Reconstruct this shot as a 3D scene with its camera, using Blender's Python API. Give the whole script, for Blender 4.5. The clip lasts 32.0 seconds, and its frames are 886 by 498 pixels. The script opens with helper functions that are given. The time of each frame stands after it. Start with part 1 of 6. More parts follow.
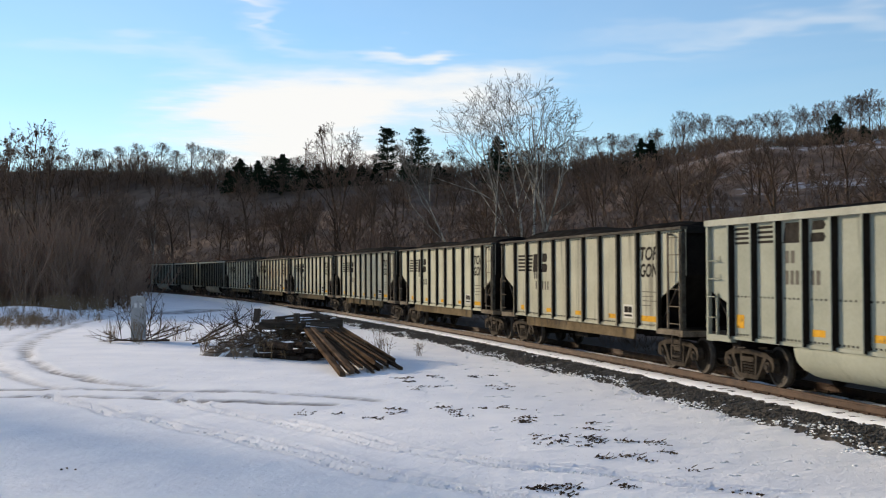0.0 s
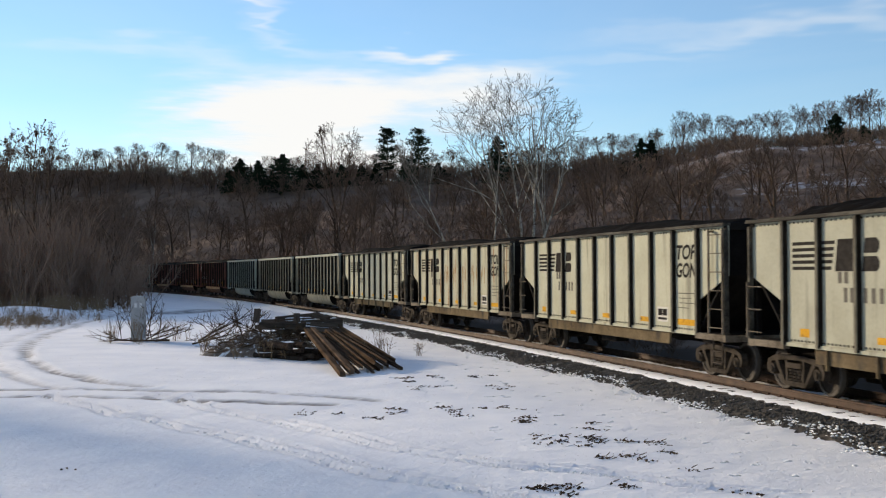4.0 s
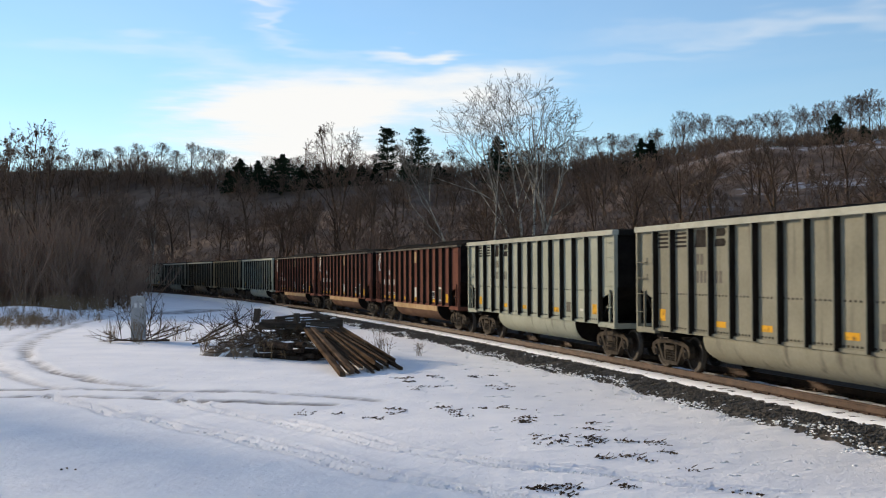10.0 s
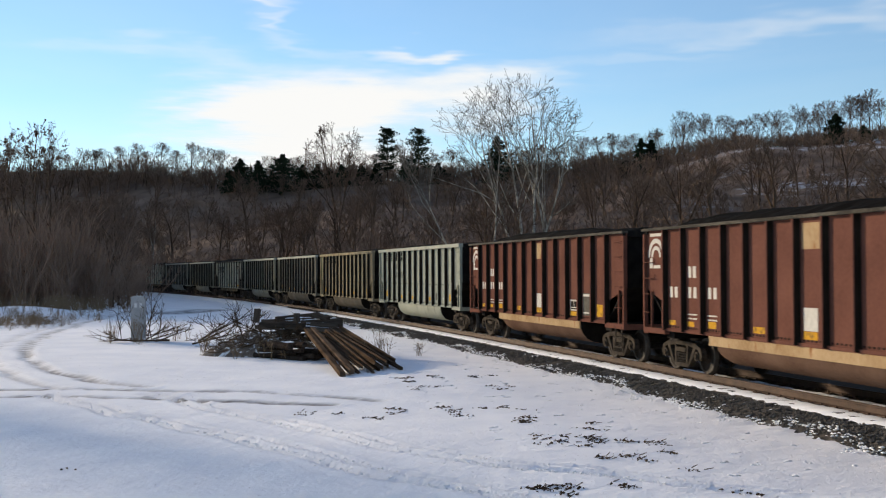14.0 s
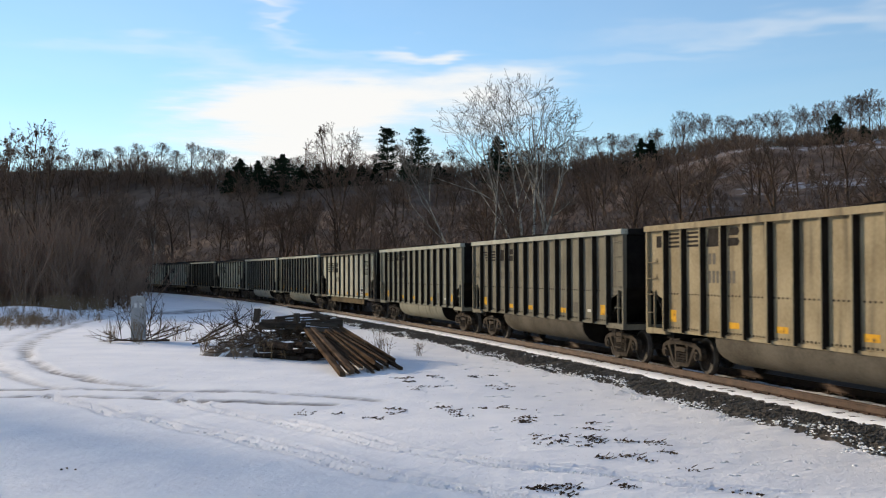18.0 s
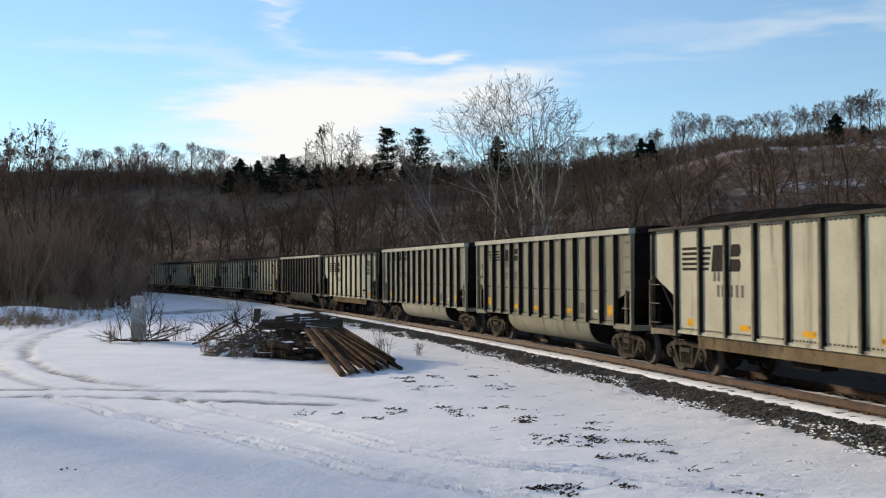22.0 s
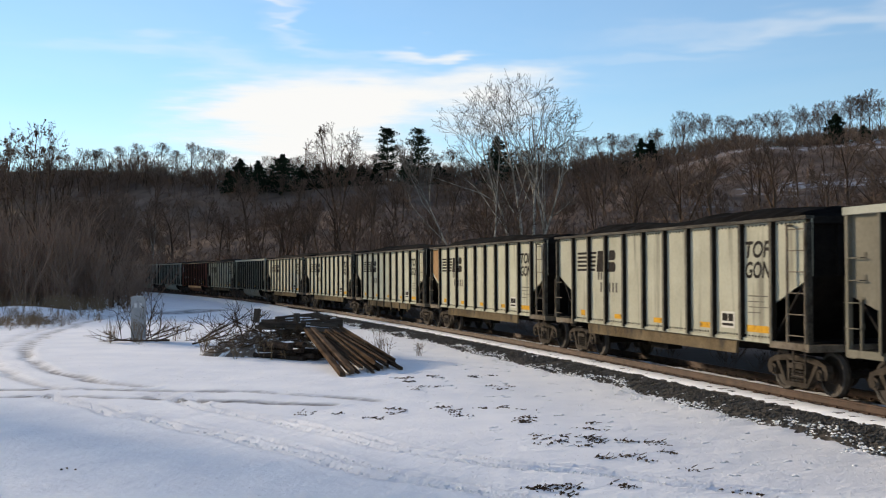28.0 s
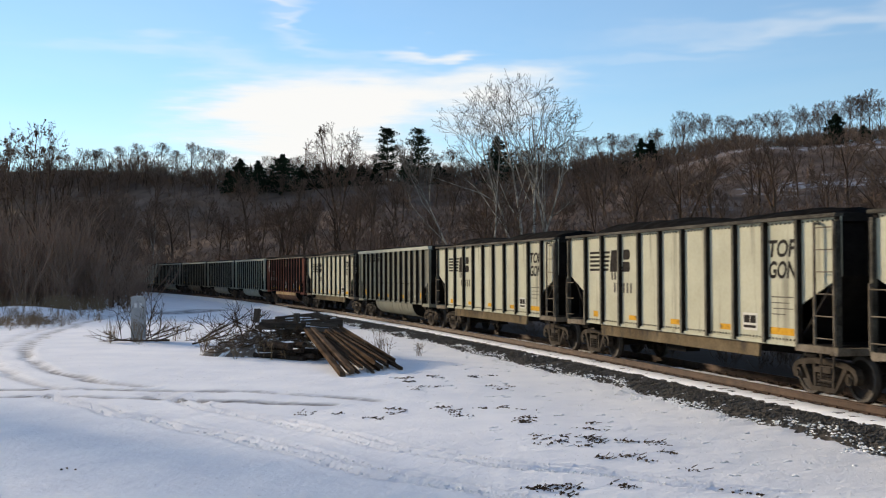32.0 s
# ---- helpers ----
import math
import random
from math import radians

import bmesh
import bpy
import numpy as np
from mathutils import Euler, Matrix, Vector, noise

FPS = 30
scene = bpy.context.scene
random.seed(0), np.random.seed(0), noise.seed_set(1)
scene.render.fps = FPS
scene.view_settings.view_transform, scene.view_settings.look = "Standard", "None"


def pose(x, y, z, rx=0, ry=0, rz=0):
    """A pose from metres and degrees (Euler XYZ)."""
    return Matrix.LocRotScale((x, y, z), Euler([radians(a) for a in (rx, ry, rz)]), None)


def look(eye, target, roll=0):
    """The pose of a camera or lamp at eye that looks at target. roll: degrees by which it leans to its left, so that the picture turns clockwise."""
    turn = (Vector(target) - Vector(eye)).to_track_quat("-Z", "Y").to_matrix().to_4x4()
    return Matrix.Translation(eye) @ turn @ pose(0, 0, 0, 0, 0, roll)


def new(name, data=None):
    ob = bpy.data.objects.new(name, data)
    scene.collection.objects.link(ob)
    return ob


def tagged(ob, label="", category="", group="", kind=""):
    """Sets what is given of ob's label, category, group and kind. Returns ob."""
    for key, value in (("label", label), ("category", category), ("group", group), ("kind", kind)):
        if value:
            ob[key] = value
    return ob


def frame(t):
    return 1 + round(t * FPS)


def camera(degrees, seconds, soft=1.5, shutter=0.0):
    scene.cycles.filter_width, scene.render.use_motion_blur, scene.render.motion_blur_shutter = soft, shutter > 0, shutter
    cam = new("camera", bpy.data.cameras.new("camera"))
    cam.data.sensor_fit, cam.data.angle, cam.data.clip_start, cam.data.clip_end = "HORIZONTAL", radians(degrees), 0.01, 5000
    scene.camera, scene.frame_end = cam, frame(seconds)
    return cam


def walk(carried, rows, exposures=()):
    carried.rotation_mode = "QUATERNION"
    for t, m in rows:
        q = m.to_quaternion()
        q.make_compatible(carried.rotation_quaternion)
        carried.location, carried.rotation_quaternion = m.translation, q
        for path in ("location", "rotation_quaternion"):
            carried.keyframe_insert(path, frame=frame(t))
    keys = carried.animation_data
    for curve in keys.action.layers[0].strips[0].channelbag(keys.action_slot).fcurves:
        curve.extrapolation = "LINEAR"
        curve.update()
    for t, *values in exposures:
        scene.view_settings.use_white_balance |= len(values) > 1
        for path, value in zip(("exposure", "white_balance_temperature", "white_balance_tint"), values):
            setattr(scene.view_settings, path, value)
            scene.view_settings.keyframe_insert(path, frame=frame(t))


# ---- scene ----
cam = camera(42.7, 32.0, soft=1.15, shutter=0.2)
EYE = (0.0, 0.0, 2.595)
VIEW = look(EYE, (0.0, 100.0, 2.595 + 100 * math.tan(0.01997)), -0.226)
walk(cam, [(0.0, VIEW), (32.0, VIEW)])

# ---- world and sun ----
SUN_AZ, SUN_EL = math.atan2(-0.73, 0.68), radians(13.2)
SUN_DIR = Vector((math.sin(SUN_AZ) * math.cos(SUN_EL), math.cos(SUN_AZ) * math.cos(SUN_EL), math.sin(SUN_EL)))
world = bpy.data.worlds.new("world")
scene.world = world
world.use_nodes = True
wn = world.node_tree
sky = wn.nodes.new("ShaderNodeTexSky")
sky.sky_type, sky.sun_disc = "NISHITA", False
sky.sun_elevation, sky.sun_rotation = SUN_EL, SUN_AZ
sky.air_density, sky.dust_density, sky.ozone_density = 1.0, 0.0, 3.6
wn.links.new(sky.outputs[0], wn.nodes["Background"].inputs[0])
wn.nodes["Background"].inputs[1].default_value = 0.18
sun_data = bpy.data.lights.new("sun", "SUN")
sun_data.energy, sun_data.angle, sun_data.color = 6.4, radians(4.0), (1.0, 0.81, 0.58)
sun = new("sun", sun_data)
sun.matrix_world = look(SUN_DIR * 300, (0, 0, 0))
scene.view_settings.exposure = 0.0

# ---- track line: near side of the train, s in metres along the way of travel ----
S_KNOT = (-700, -300, -150, -90, -60, -30, 0, 60, 75, 520)
K_KNOT = (-0.0012, -0.00153, -0.00156, -0.00156, -0.00138, -0.0009, -0.00160, -0.00164, 0.0, 0.0)
S_ALL = np.arange(-700.0, 520.5, 0.5)
_th = np.cumsum(np.interp(S_ALL, S_KNOT, K_KNOT)) * 0.5
_i0 = int(np.argmin(abs(S_ALL)))
TH_ALL = _th - _th[_i0] + 0.26723
X_ALL, Y_ALL = np.cumsum(np.sin(TH_ALL)) * 0.5, np.cumsum(-np.cos(TH_ALL)) * 0.5
X_ALL += 2.77454 - X_ALL[_i0]
Y_ALL += 40.0 - Y_ALL[_i0]
HALF_W = 1.55


def on_track(s, off=0.0):
    """Place on the ground plan at s, off metres from the centre line towards the far side, and the heading."""
    th = float(np.interp(s, S_ALL, TH_ALL))
    x, y = float(np.interp(s, S_ALL, X_ALL)), float(np.interp(s, S_ALL, Y_ALL))
    o = off + HALF_W
    return x + o * math.cos(th), y + o * math.sin(th), th


# how far the train has come, every four seconds
WAY = (-89.722, -40.343, 8.211, 57.942, 107.025, 155.877, 204.419, 253.089, 301.285)


def spline(ys, h):
    """Second derivatives of a smooth curve through evenly spaced values."""
    n = len(ys)
    a, b = np.eye(n), np.zeros(n)
    for i in range(1, n - 1):
        a[i, i - 1:i + 2] = h, 4 * h, h
        b[i] = 6 * (ys[i + 1] - 2 * ys[i] + ys[i - 1]) / h
    return np.linalg.solve(a, b)


WAY_BEND = spline(WAY, 4.0)


def travel(t):
    i = min(max(int(t / 4.0), 0), 7)
    a, c = 4.0 * (i + 1) - t, t - 4.0 * i
    m0, m1 = WAY_BEND[i], WAY_BEND[i + 1]
    return m0 * a ** 3 / 24 + m1 * c ** 3 / 24 + (WAY[i] / 4 - m0 * 4 / 6) * a + (WAY[i + 1] / 4 - m1 * 4 / 6) * c


# ---- mesh helpers ----
class Shape:
    """Collects vertices and faces of one mesh."""

    def __init__(self):
        self.v, self.f = [], []

    def add(self, verts, faces):
        n = len(self.v)
        self.v.extend(verts)
        self.f.extend([tuple(i + n for i in f) for f in faces])
        return self

    def box(self, x0, x1, y0, y1, z0, z1, m=None):
        vs = [(x, y, z) for x in (x0, x1) for y in (y0, y1) for z in (z0, z1)]
        if m is not None:
            vs = [tuple(m @ Vector(p)) for p in vs]
        return self.add(vs, [(0, 1, 3, 2), (4, 6, 7, 5), (0, 4, 5, 1), (2, 3, 7, 6), (0, 2, 6, 4), (1, 5, 7, 3)])

    def tube(self, pts, radii, sides=5, caps=True):
        rings, n0 = len(pts), len(self.v)
        prev = None
        for i, p in enumerate(pts):
            p = Vector(p)
            d = Vector(pts[min(i + 1, rings - 1)]) - Vector(pts[max(i - 1, 0)])
            d = d.normalized() if d.length > 1e-9 else Vector((0, 0, 1))
            a = d.cross(prev if prev is not None and abs(d.dot(prev)) < 0.95 else (Vector((0, 0, 1)) if abs(d.z) < 0.9 else Vector((1, 0, 0)))).normalized()
            b = d.cross(a)
            prev = b.cross(d) if prev is None else prev
            r = radii[i] if hasattr(radii, "__len__") else radii
            for k in range(sides):
                w = 2 * math.pi * k / sides
                self.v.append(tuple(p + a * (r * math.cos(w)) + b * (r * math.sin(w))))
        for i in range(rings - 1):
            for k in range(sides):
                k2 = (k + 1) % sides
                self.f.append((n0 + i * sides + k, n0 + i * sides + k2, n0 + (i + 1) * sides + k2, n0 + (i + 1) * sides + k))
        if caps:
            self.f.append(tuple(n0 + k for k in reversed(range(sides))))
            self.f.append(tuple(n0 + (rings - 1) * sides + k for k in range(sides)))
        return self

    def ribbon(self, pts, radii):
        """A thin flat twig along the points."""
        d = (Vector(pts[-1]) - Vector(pts[0])).normalized()
        a = d.cross(Vector((math.sin(len(self.v) * 1.7), math.cos(len(self.v) * 2.3), 0.4))).normalized()
        n = len(self.v)
        for p, r in zip(pts, radii):
            self.v.extend((tuple(Vector(p) + a * r), tuple(Vector(p) - a * r)))
        for i in range(len(pts) - 1):
            self.f.append((n + 2 * i, n + 2 * i + 1, n + 2 * i + 3, n + 2 * i + 2))
        return self

    def prism(self, outline, axis, a0, a1):
        """A flat outline swept along one axis: 'y' takes (x, z), 'x' takes (y, z), 'z' takes (x, y)."""
        n = len(outline)

        def place(p, q, a):
            return {"y": (p, a, q), "x": (a, p, q), "z": (p, q, a)}[axis]
        vs = [place(p, q, a0) for p, q in outline] + [place(p, q, a1) for p, q in outline]
        fs = [tuple(range(n)), tuple(reversed(range(n, 2 * n)))]
        fs += [(i, i + n, (i + 1) % n + n, (i + 1) % n) for i in range(n)]
        return self.add(vs, fs)

    def mesh(self, name, mat, smooth=False):
        me = bpy.data.meshes.new(name)
        me.from_pydata([tuple(p) for p in self.v], [], self.f)
        bm = bmesh.new()
        bm.from_mesh(me)
        if len(self.f) < 20000:
            bmesh.ops.recalc_face_normals(bm, faces=bm.faces)
        bm.to_mesh(me)
        bm.free()
        if smooth:
            me.polygons.foreach_set("use_smooth", [True] * len(me.polygons))
        me.materials.append(mat)
        return me


def part(name, shape, mat, parent, label="", smooth=False):
    """Links a shape (or a ready mesh) as one object under its thing."""
    me = shape if isinstance(shape, bpy.types.Mesh) else shape.mesh(name, mat, smooth)
    ob = new(name, me)
    ob.parent = parent
    if label:
        ob["label"] = label
    return ob


def thing(name, label, category, group="", kind="", at=None):
    ob = new(name)
    ob.empty_display_size = 0.2
    if at is not None:
        ob.matrix_world = at
    return tagged(ob, label, category, group, kind)


# ---- materials ----
def surface(name, low, high, rough=0.8, scale=4.0, fine=40.0, bump=0.3, bump_dist=0.01, metal=0.0, stretch=(1, 1, 1), extra=None, per_object=0.0, spec=0.0, lo=0.35, hi=0.65):
    """Two-scale noise between two colours, with relief. extra: (colour, scale, low, high, stretch) lays stains over it."""
    m = bpy.data.materials.new(name)
    m.use_nodes = True
    nt = m.node_tree
    N, Lk = nt.nodes, nt.links.new
    bsdf = N["Principled BSDF"]
    co = N.new("ShaderNodeTexCoord")
    mp = N.new("ShaderNodeMapping")
    mp.inputs["Scale"].default_value = stretch
    Lk(co.outputs["Object"], mp.inputs[0])
    n1, n2 = N.new("ShaderNodeTexNoise"), N.new("ShaderNodeTexNoise")
    for n, s, d in ((n1, scale, 5), (n2, fine, 4)):
        n.inputs["Scale"].default_value, n.inputs["Detail"].default_value = s, d
        Lk(mp.outputs[0], n.inputs["Vector"])
    mix = N.new("ShaderNodeMath")
    mix.operation = "MULTIPLY_ADD"
    mix.inputs[1].default_value = 0.35
    Lk(n2.outputs[0], mix.inputs[0])
    half = N.new("ShaderNodeMath")
    half.operation = "MULTIPLY"
    half.inputs[1].default_value = 0.65
    Lk(n1.outputs[0], half.inputs[0])
    Lk(half.outputs[0], mix.inputs[2])
    ramp = N.new("ShaderNodeValToRGB")
    ramp.color_ramp.elements[0].position, ramp.color_ramp.elements[1].position = lo, hi
    ramp.color_ramp.elements[0].color, ramp.color_ramp.elements[1].color = (*low, 1), (*high, 1)
    Lk(mix.outputs[0], ramp.inputs[0])
    out = ramp.outputs[0]
    for col, sc, e0, e1, st in (extra or ()):
        mp2, n3, r3, mx = N.new("ShaderNodeMapping"), N.new("ShaderNodeTexNoise"), N.new("ShaderNodeMapRange"), N.new("ShaderNodeMix")
        mp2.inputs["Scale"].default_value = st
        n3.inputs["Scale"].default_value, n3.inputs["Detail"].default_value = sc, 6
        Lk(co.outputs["Object"], mp2.inputs[0])
        Lk(mp2.outputs[0], n3.inputs["Vector"])
        r3.inputs[1].default_value, r3.inputs[2].default_value = e0, e1
        Lk(n3.outputs[0], r3.inputs[0])
        mx.data_type = "RGBA"
        mx.inputs[7].default_value = (*col, 1)
        Lk(r3.outputs[0], mx.inputs[0])
        Lk(out, mx.inputs[6])
        out = mx.outputs[2]
    if per_object:
        oi, mr, mul = N.new("ShaderNodeObjectInfo"), N.new("ShaderNodeMapRange"), N.new("ShaderNodeMix")
        mr.inputs[3].default_value, mr.inputs[4].default_value = 1 - per_object, 1 + per_object
        Lk(oi.outputs["Random"], mr.inputs[0])
        mul.data_type, mul.blend_type = "RGBA", "MULTIPLY"
        mul.inputs[0].default_value = 1.0
        Lk(out, mul.inputs[6])
        Lk(mr.outputs[0], mul.inputs[7])
        out = mul.outputs[2]
    Lk(out, bsdf.inputs["Base Color"])
    bsdf.inputs["Roughness"].default_value, bsdf.inputs["Metallic"].default_value = rough, metal
    bsdf.inputs["Specular IOR Level"].default_value = spec
    if bump:
        bp = N.new("ShaderNodeBump")
        bp.inputs["Strength"].default_value, bp.inputs["Distance"].default_value = bump, bump_dist
        Lk(mix.outputs[0], bp.inputs["Height"])
        Lk(bp.outputs[0], bsdf.inputs["Normal"])
    return m


GRIME = (0.055, 0.048, 0.04)
RUST = (0.22, 0.085, 0.03)


def paint(name, a, b, grime=0.62, rust=0.74):
    """Weathered freight-car paint: coal streaks that run down and rust patches."""
    return surface(name, a, b, rough=0.75, scale=0.9, fine=14, bump=0.12, bump_dist=0.004, extra=(
        (GRIME, 1.1, grime, grime + 0.25, (2.4, 2.4, 0.22)), (RUST, 1.6, rust, rust + 0.12, (3.0, 3.0, 0.35))))


MAT = {
    "tub_light": paint("pale grey paint", (0.236, 0.246, 0.198), (0.306, 0.316, 0.258), 0.60, 0.78),
    "tub_mid": paint("olive grey paint", (0.160, 0.154, 0.118), (0.216, 0.208, 0.161), 0.56, 0.76),
    "tub_grey": paint("grey paint", (0.190, 0.184, 0.147), (0.254, 0.245, 0.198), 0.57, 0.77),
    "tub_dark": paint("dirty brown grey paint", (0.125, 0.115, 0.088), (0.180, 0.167, 0.129), 0.53, 0.74),
    "tub_tan": paint("dirt stained tan paint", (0.188, 0.151, 0.093), (0.297, 0.250, 0.162), 0.52, 0.70),
    "gon_cream": paint("cream paint", (0.350, 0.338, 0.250), (0.434, 0.421, 0.320), 0.58, 0.76),
    "gon_grey": paint("greyed cream paint", (0.300, 0.292, 0.224), (0.380, 0.370, 0.288), 0.56, 0.74),
    "gon_rusty": paint("rust streaked cream paint", (0.336, 0.320, 0.232), (0.416, 0.398, 0.298), 0.58, 0.58),
    "red": paint("oxide red paint", (0.103, 0.047, 0.035), (0.148, 0.067, 0.049), 0.66, 0.84),
    "streak": surface("pale rust stain", (0.21, 0.125, 0.058), (0.34, 0.245, 0.140), 0.85, 3.0, 20, 0.1, 0.002, stretch=(3.5, 3.5, 0.5)),
    "red_belly": surface("dusty faded oxide paint", (0.088, 0.052, 0.037), (0.145, 0.092, 0.066), 0.85, 1.2, 16, 0.15, 0.004),
    "belly": surface("dark grey-brown steel", (0.060, 0.053, 0.042), (0.110, 0.098, 0.078), 0.85, 1.2, 16, 0.15, 0.004),
    "rusted": surface("rust stained paint", (0.20, 0.095, 0.040), (0.36, 0.25, 0.14), 0.85, 1.6, 16, 0.2, 0.004, stretch=(3.5, 3.5, 0.4)),
    "tan_band": surface("rust stained tan band", (0.27, 0.175, 0.09), (0.43, 0.315, 0.185), 0.6, 1.4, 16, 0.15, 0.004, stretch=(1, 1, 0.5), extra=((RUST, 2.0, 0.58, 0.7, (2.5, 2.5, 0.6)),)),
    "sill": surface("dusty tan steel sill", (0.075, 0.056, 0.035), (0.16, 0.125, 0.078), 0.7, 1.2, 18, 0.2, 0.005, extra=((GRIME, 1.5, 0.52, 0.7, (1.5, 1.5, 1)),)),
    "black": surface("soot and shade black steel", (0.007, 0.006, 0.006), (0.018, 0.016, 0.014), 0.9, 3, 30, 0.2, 0.004, spec=0.04),
    "truck": surface("rust brown cast steel", (0.022, 0.018, 0.014), (0.070, 0.058, 0.047), 0.85, 6, 40, 0.3, 0.006, spec=0.02),
    "wheel": surface("dark rusty wheel steel", (0.012, 0.009, 0.007), (0.032, 0.023, 0.017), 0.7, 6, 50, 0.15, 0.003, spec=0.15),
    "tread": surface("polished wheel rim steel", (0.060, 0.053, 0.046), (0.105, 0.094, 0.082), 0.6, 8, 60, 0.05, 0.001),
    "coal": surface("black coal", (0.0025, 0.0023, 0.0022), (0.008, 0.007, 0.0065), 0.95, 5, 18, 0.6, 0.04, spec=0.02),
    "yellow": surface("amber reflective sheeting", (0.42, 0.22, 0.025), (0.55, 0.30, 0.04), 0.5, 8, 40, 0.05, 0.001, extra=((GRIME, 5.0, 0.55, 0.72, (1, 1, 1)),)),
    "white": surface("white stencil paint", (0.44, 0.42, 0.37), (0.55, 0.53, 0.47), 0.6, 8, 40, 0.05, 0.001),
    "ink": surface("black stencil paint", (0.020, 0.018, 0.016), (0.040, 0.036, 0.032), 0.6, 8, 40, 0.05, 0.001),
    "faint": surface("faded grey stencil paint", (0.085, 0.078, 0.065), (0.13, 0.12, 0.10), 0.6, 8, 40, 0.05, 0.001),
    "rail": surface("rusty rail steel", (0.034, 0.018, 0.011), (0.080, 0.045, 0.029), 0.75, 3, 40, 0.2, 0.003, spec=0.2),
    "rail_top": surface("worn rail head steel", (0.26, 0.22, 0.19), (0.38, 0.34, 0.30), 0.4, 5, 60, 0.05, 0.001, metal=0.8),
    "tie": surface("weathered creosoted wood", (0.032, 0.026, 0.021), (0.105, 0.086, 0.070), 0.9, 2.5, 30, 0.5, 0.01, stretch=(0.5, 3, 3), per_object=0.35),
    "old_rail": surface("rusty brown salvage steel", (0.048, 0.032, 0.022), (0.150, 0.105, 0.072), 0.8, 3, 35, 0.3, 0.004, stretch=(0.4, 2, 2), per_object=0.3),
    "log": surface("dark wet bark", (0.018, 0.014, 0.012), (0.075, 0.055, 0.042), 0.9, 5, 30, 0.7, 0.015, per_object=0.3),
    "branch": surface("brown dead branch bark", (0.045, 0.030, 0.020), (0.11, 0.078, 0.052), 0.9, 6, 30, 0.4, 0.006, per_object=0.3),
    "dry_weed": surface("dry straw weed", (0.14, 0.10, 0.06), (0.26, 0.19, 0.12), 0.9, 6, 30, 0.2, 0.004),
    "soil": surface("frozen brown soil with dead leaves", (0.120, 0.098, 0.080), (0.30, 0.245, 0.20), 0.95, 5, 26, 0.9, 0.04, extra=(((0.82, 0.83, 0.85), 5.0, 0.55, 0.62, (1, 1, 1)),)),
    "cabinet": surface("pale grey weathered enamel", (0.30, 0.31, 0.32), (0.40, 0.41, 0.42), 0.6, 2, 20, 0.1, 0.003, extra=((GRIME, 2.0, 0.62, 0.8, (2, 2, 0.3)),)),
    "cabinet_mark": surface("white enamel plate", (0.55, 0.56, 0.57), (0.66, 0.67, 0.68), 0.5, 6, 30, 0.05, 0.001),
    "bark": surface("dark grey brown bark", (0.048, 0.033, 0.024), (0.11, 0.077, 0.056), 0.9, 2.0, 20, 0.4, 0.02, per_object=0.3),
    # black that paints the ribs' shade along with soot and rivet heads
    "shade_soot": surface("painted rib shade and soot", (0.010, 0.008, 0.006), (0.026, 0.021, 0.017), 0.9, 2.5, 20, 0.1, 0.002, stretch=(2, 2, 0.4), spec=0.03),
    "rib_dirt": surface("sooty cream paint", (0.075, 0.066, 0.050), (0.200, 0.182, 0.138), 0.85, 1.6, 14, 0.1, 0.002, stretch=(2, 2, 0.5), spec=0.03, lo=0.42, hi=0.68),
    "chord": surface("sooty steel chord", (0.030, 0.027, 0.022), (0.120, 0.110, 0.088), 0.8, 1.4, 16, 0.1, 0.002, stretch=(0.6, 2, 2), spec=0.05, lo=0.42, hi=0.70),
    "pale_chord": surface("pale grey chord paint", (0.265, 0.268, 0.220), (0.370, 0.370, 0.310), 0.7, 1.2, 16, 0.1, 0.002, extra=((GRIME, 1.1, 0.62, 0.85, (1.5, 1.5, 1.5)),)),
    "iron": surface("grimy ladder iron", (0.070, 0.056, 0.042), (0.205, 0.176, 0.136), 0.8, 3.0, 30, 0.1, 0.002),
    "thicket_twig": surface("pale brown twigs", (0.165, 0.112, 0.082), (0.285, 0.196, 0.143), 0.9, 0.3, 6, 0.0),
    "twig": surface("brown twigs", (0.104, 0.073, 0.055), (0.172, 0.122, 0.093), 0.9, 1.0, 12, 0.0, per_object=0.3),
    "pale_bark": surface("white patchy sycamore bark", (0.13, 0.112, 0.090), (0.40, 0.37, 0.315), 0.85, 1.5, 8, 0.3, 0.01, lo=0.40, hi=0.58),
    "pale_twig": surface("pale grey twigs", (0.090, 0.076, 0.062), (0.195, 0.170, 0.142), 0.9, 1.0, 12, 0.0),
    "needle": surface("dark green conifer needles", (0.008, 0.014, 0.009), (0.028, 0.040, 0.024), 0.8, 1.5, 10, 0.0, per_object=0.3),
    "dead_leaf": surface("brown withered leaves", (0.05, 0.032, 0.02), (0.12, 0.075, 0.045), 0.9, 3, 20, 0.0),
    "stone": surface("dark grey ballast stone", (0.050, 0.046, 0.041), (0.165, 0.152, 0.136), 0.9, 6, 40, 0.5, 0.01),
    "snow_cap": surface("clean snow", (0.82, 0.84, 0.87), (0.90, 0.905, 0.91), 0.8, 3, 25, 0.3, 0.02, spec=0.08),
}


